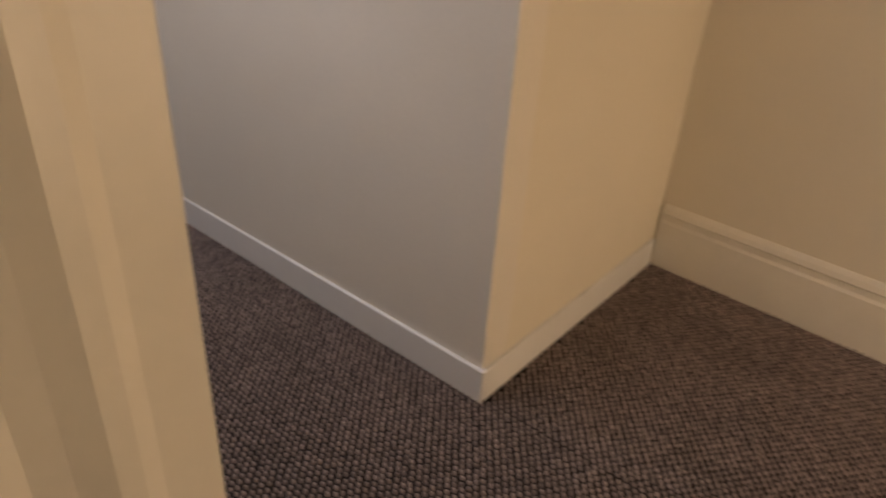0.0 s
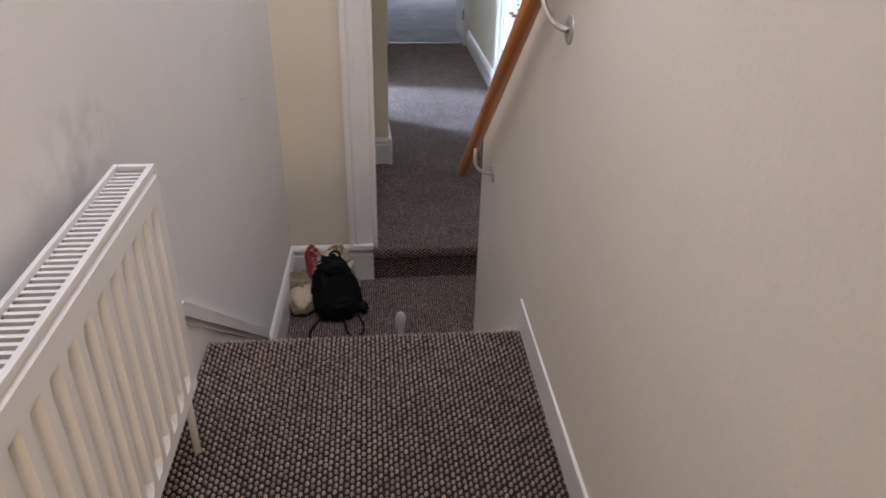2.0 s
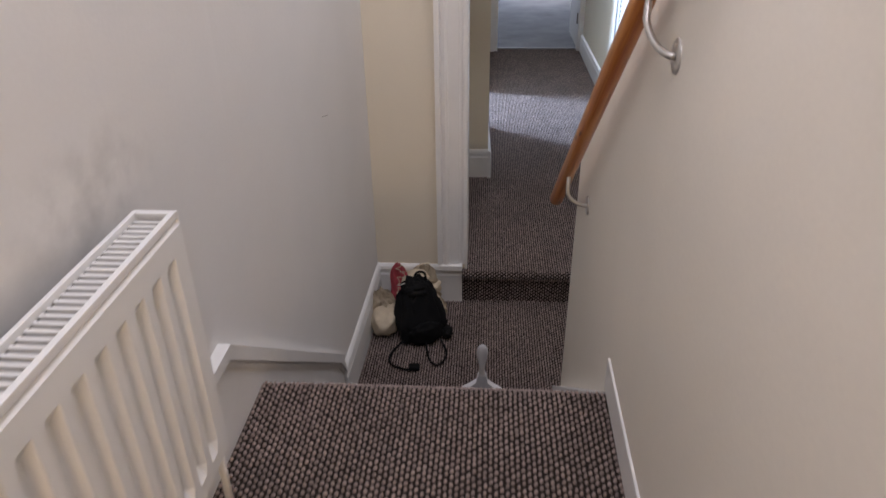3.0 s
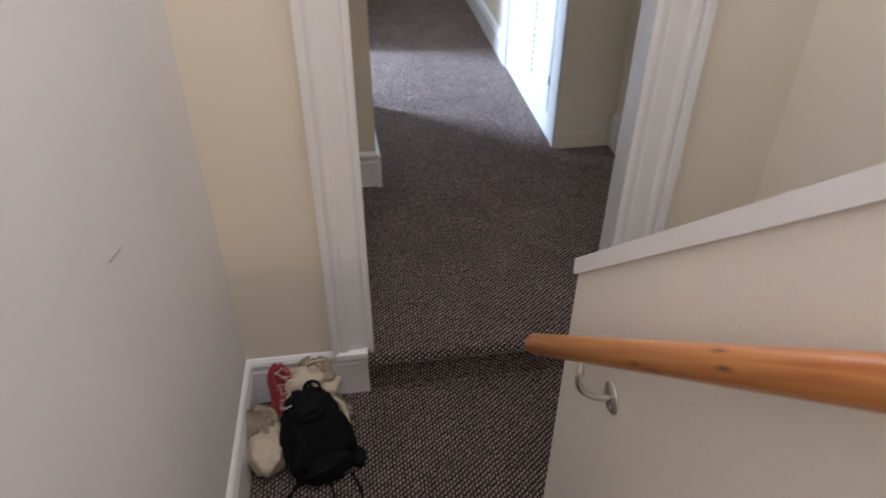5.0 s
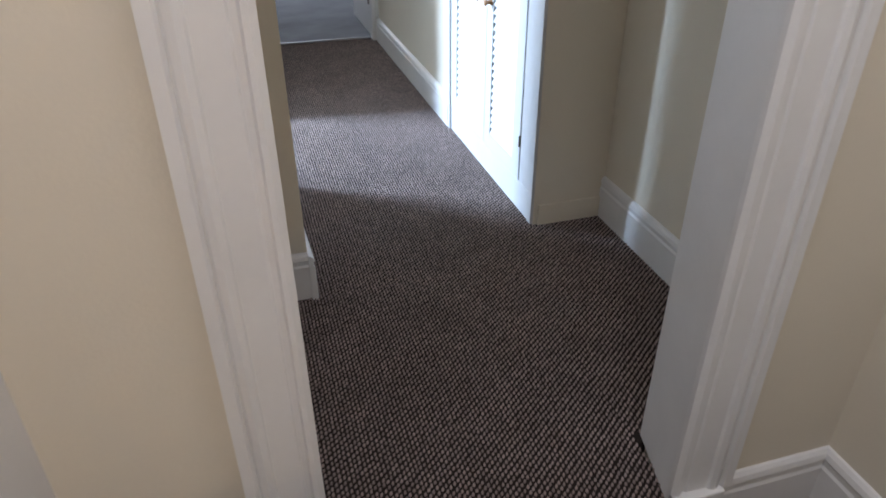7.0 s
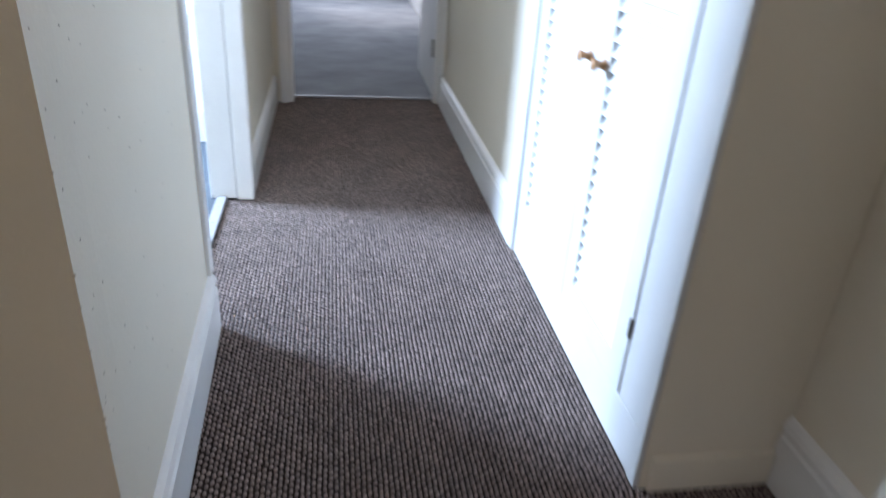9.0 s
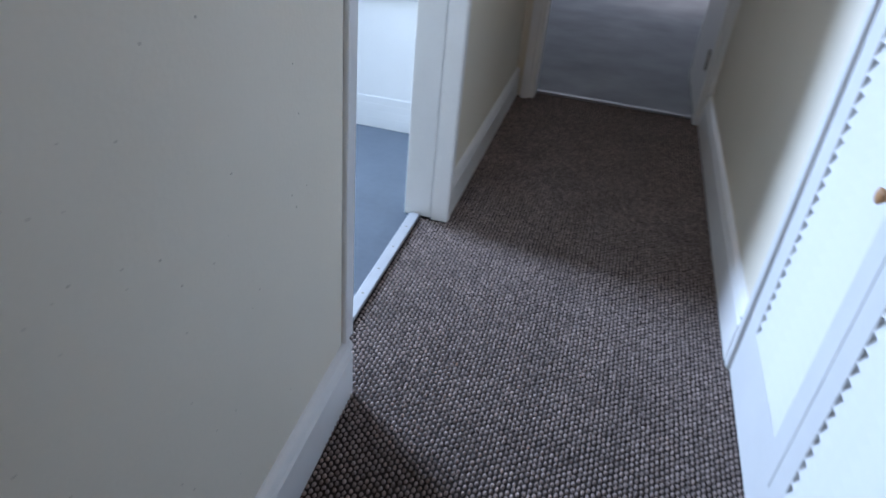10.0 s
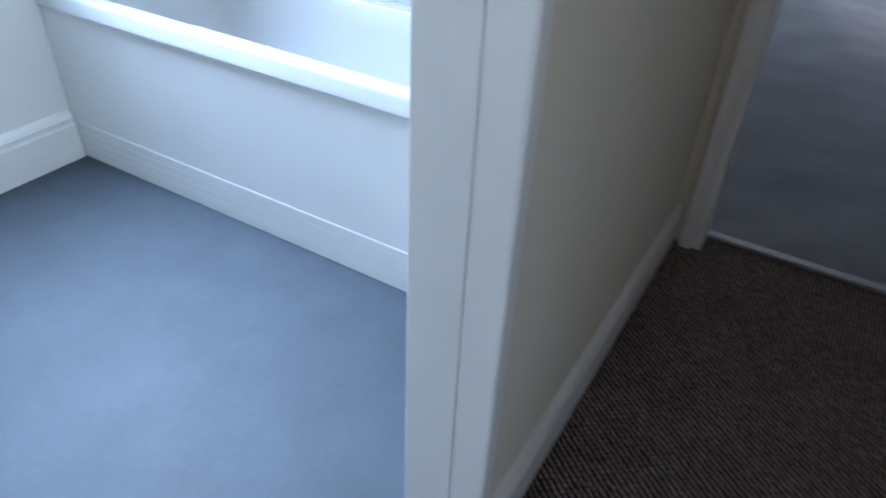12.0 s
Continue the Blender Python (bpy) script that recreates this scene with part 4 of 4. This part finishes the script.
for lv in range(1):
    for k in range(seg):
        tpl_f.append((lv * seg + k, lv * seg + (k + 1) % seg, (lv + 1) * seg + (k + 1) % seg, (lv + 1) * seg + k))
for k in range(seg):
    tpl_f.append((seg + k, seg + (k + 1) % seg, 2 * seg, 2 * seg))
tpl_v = np.array(tpl_v)
rng = np.random.default_rng(4)


def pile(name, parent, x0, x1, profile, label):
    """Rows of wool loops laid along a (y, z) profile between x0 and x1; the profile's left-hand side is up."""
    P = np.array(profile, float)
    d = np.diff(P, axis=0)
    L = np.hypot(d[:, 0], d[:, 1])
    cum = np.concatenate([[0], np.cumsum(L)])
    nx, ns = max(1, round((x1 - x0) / PX)), int(cum[-1] / PY) + 1
    I, J = np.meshgrid(np.arange(nx), np.arange(ns), indexing="ij")
    s = (J + 0.5 * (I % 2) + 0.25).ravel() * PY * 0.999 + rng.normal(0, 0.0009, I.size)
    x = x0 + (I.ravel() + 0.5) * (x1 - x0) / nx + rng.normal(0, 0.0006, I.size)
    keep = s < cum[-1]
    s, x = s[keep], x[keep]
    k = np.searchsorted(cum, s, side="right") - 1
    k = np.clip(k, 0, len(L) - 1)
    tan = d / L[:, None]
    pos = P[k] + tan[k] * (s - cum[k])[:, None]
    # smooth the direction across bends
    def tangent(q):
        kk = np.clip(np.searchsorted(cum, np.clip(q, 0, cum[-1] - 1e-6), side="right") - 1, 0, len(L) - 1)
        return tan[kk]
    tg = tangent(s - 0.010) + tangent(s) + tangent(s + 0.010)
    tg /= np.linalg.norm(tg, axis=1)[:, None]
    nrm = np.stack([-tg[:, 1], tg[:, 0]], 1)
    n = s.size
    wid = 0.0044 * rng.uniform(0.88, 1.1, n)
    lng = 0.0061 * rng.uniform(0.88, 1.1, n)
    hgt = 0.0060 * rng.uniform(0.8, 1.15, n)
    twist = rng.normal(-0.45, 0.16, n)
    lean = rng.normal(0.10, 0.08, n)
    u = tpl_v[None, :, 0] * wid[:, None]
    v = tpl_v[None, :, 1] * lng[:, None]
    w = tpl_v[None, :, 2] * hgt[:, None]
    u2 = u * np.cos(twist)[:, None] - v * np.sin(twist)[:, None]
    v2 = u * np.sin(twist)[:, None] + v * np.cos(twist)[:, None]
    w2 = w + v2 * lean[:, None] * 1.4
    X = x[:, None] + u2
    Y = pos[:, 0:1] + v2 * tg[:, 0:1] + w2 * nrm[:, 0:1]
    Z = pos[:, 1:2] + v2 * tg[:, 1:2] + w2 * nrm[:, 1:2]
    verts = np.stack([X, Y, Z], 2).reshape(-1, 3)
    m = tpl_v.shape[0]
    quads = np.array([f for f in tpl_f if f[2] != f[3]])
    tris = np.array([f[:3] for f in tpl_f if f[2] == f[3]])
    off = (np.arange(n) * m)[:, None, None]
    faces = (quads[None] + off).reshape(-1, 4).tolist() + (tris[None] + off).reshape(-1, 3).tolist()
    me = bpy.data.meshes.new(name)
    me.from_pydata(verts.tolist(), [], faces)
    me.materials.append(LOOPS)
    for p in me.polygons:
        p.use_smooth = True
    ob = new(name, me)
    ob.parent = parent
    return tagged(ob, label, kind="stuff")


O = bpy.data.objects
stairs_prof = [(-2.6, TOP - 0.010)]
for k in range(4):
    y0, z0 = GOING * k, TOP - RISE * k
    stairs_prof += [(y0 - 0.022, z0 - 0.010), (y0 - 0.010, z0 - 0.014), (y0 - 0.004, z0 - 0.024), (y0 - 0.006, z0 - 0.040), (y0 - 0.016, z0 - 0.055), (y0 - 0.020, z0 - RISE - 0.006)]
    if k == 3:
        stairs_prof += [(1.698, MID - 0.010)]
LOOPTEXT = "brown and beige loop-pile carpet in staggered rows"
pile("carpet_pile", O["floor_landing"], 0.022, 0.918, stairs_prof, LOOPTEXT)
pile("carpet_pile", O["floor_landing"], 0.920, 2.0, [(-2.6, TOP - 0.010), (-1.478, TOP - 0.010)], LOOPTEXT)
pile("carpet_pile", O["floor_half_landing"], 0.918, 1.862, [(0.76, MID - 0.010), (1.698, MID - 0.010)], LOOPTEXT)
pile("carpet_pile", O["floor_corridor"], 0.489, 1.420, [(1.690, MID - 0.008), (1.690, -0.066), (1.668, -0.054), (1.660, -0.040), (1.658, -0.028), (1.664, -0.016), (1.678, -0.010), (2.895, -0.010)], LOOPTEXT)
pile("carpet_pile", O["floor_corridor"], -0.75, 0.489, [(1.935, -0.010), (2.895, -0.010)], LOOPTEXT)
pile("carpet_pile", O["floor_corridor"], 1.420, 1.962, [(1.935, -0.010), (3.168, -0.010)], LOOPTEXT)
pile("carpet_pile", O["floor_corridor"], 0.598, 1.420, [(2.895, -0.010), (6.534, -0.010)], LOOPTEXT)
pile("carpet_pile", O["floor_corridor"], 1.420, 1.634, [(3.168, -0.010), (6.534, -0.010)], LOOPTEXT)
pile("carpet_pile", O["floor_corridor"], 0.497, 0.598, [(3.934, -0.010), (4.882, -0.010)], LOOPTEXT)
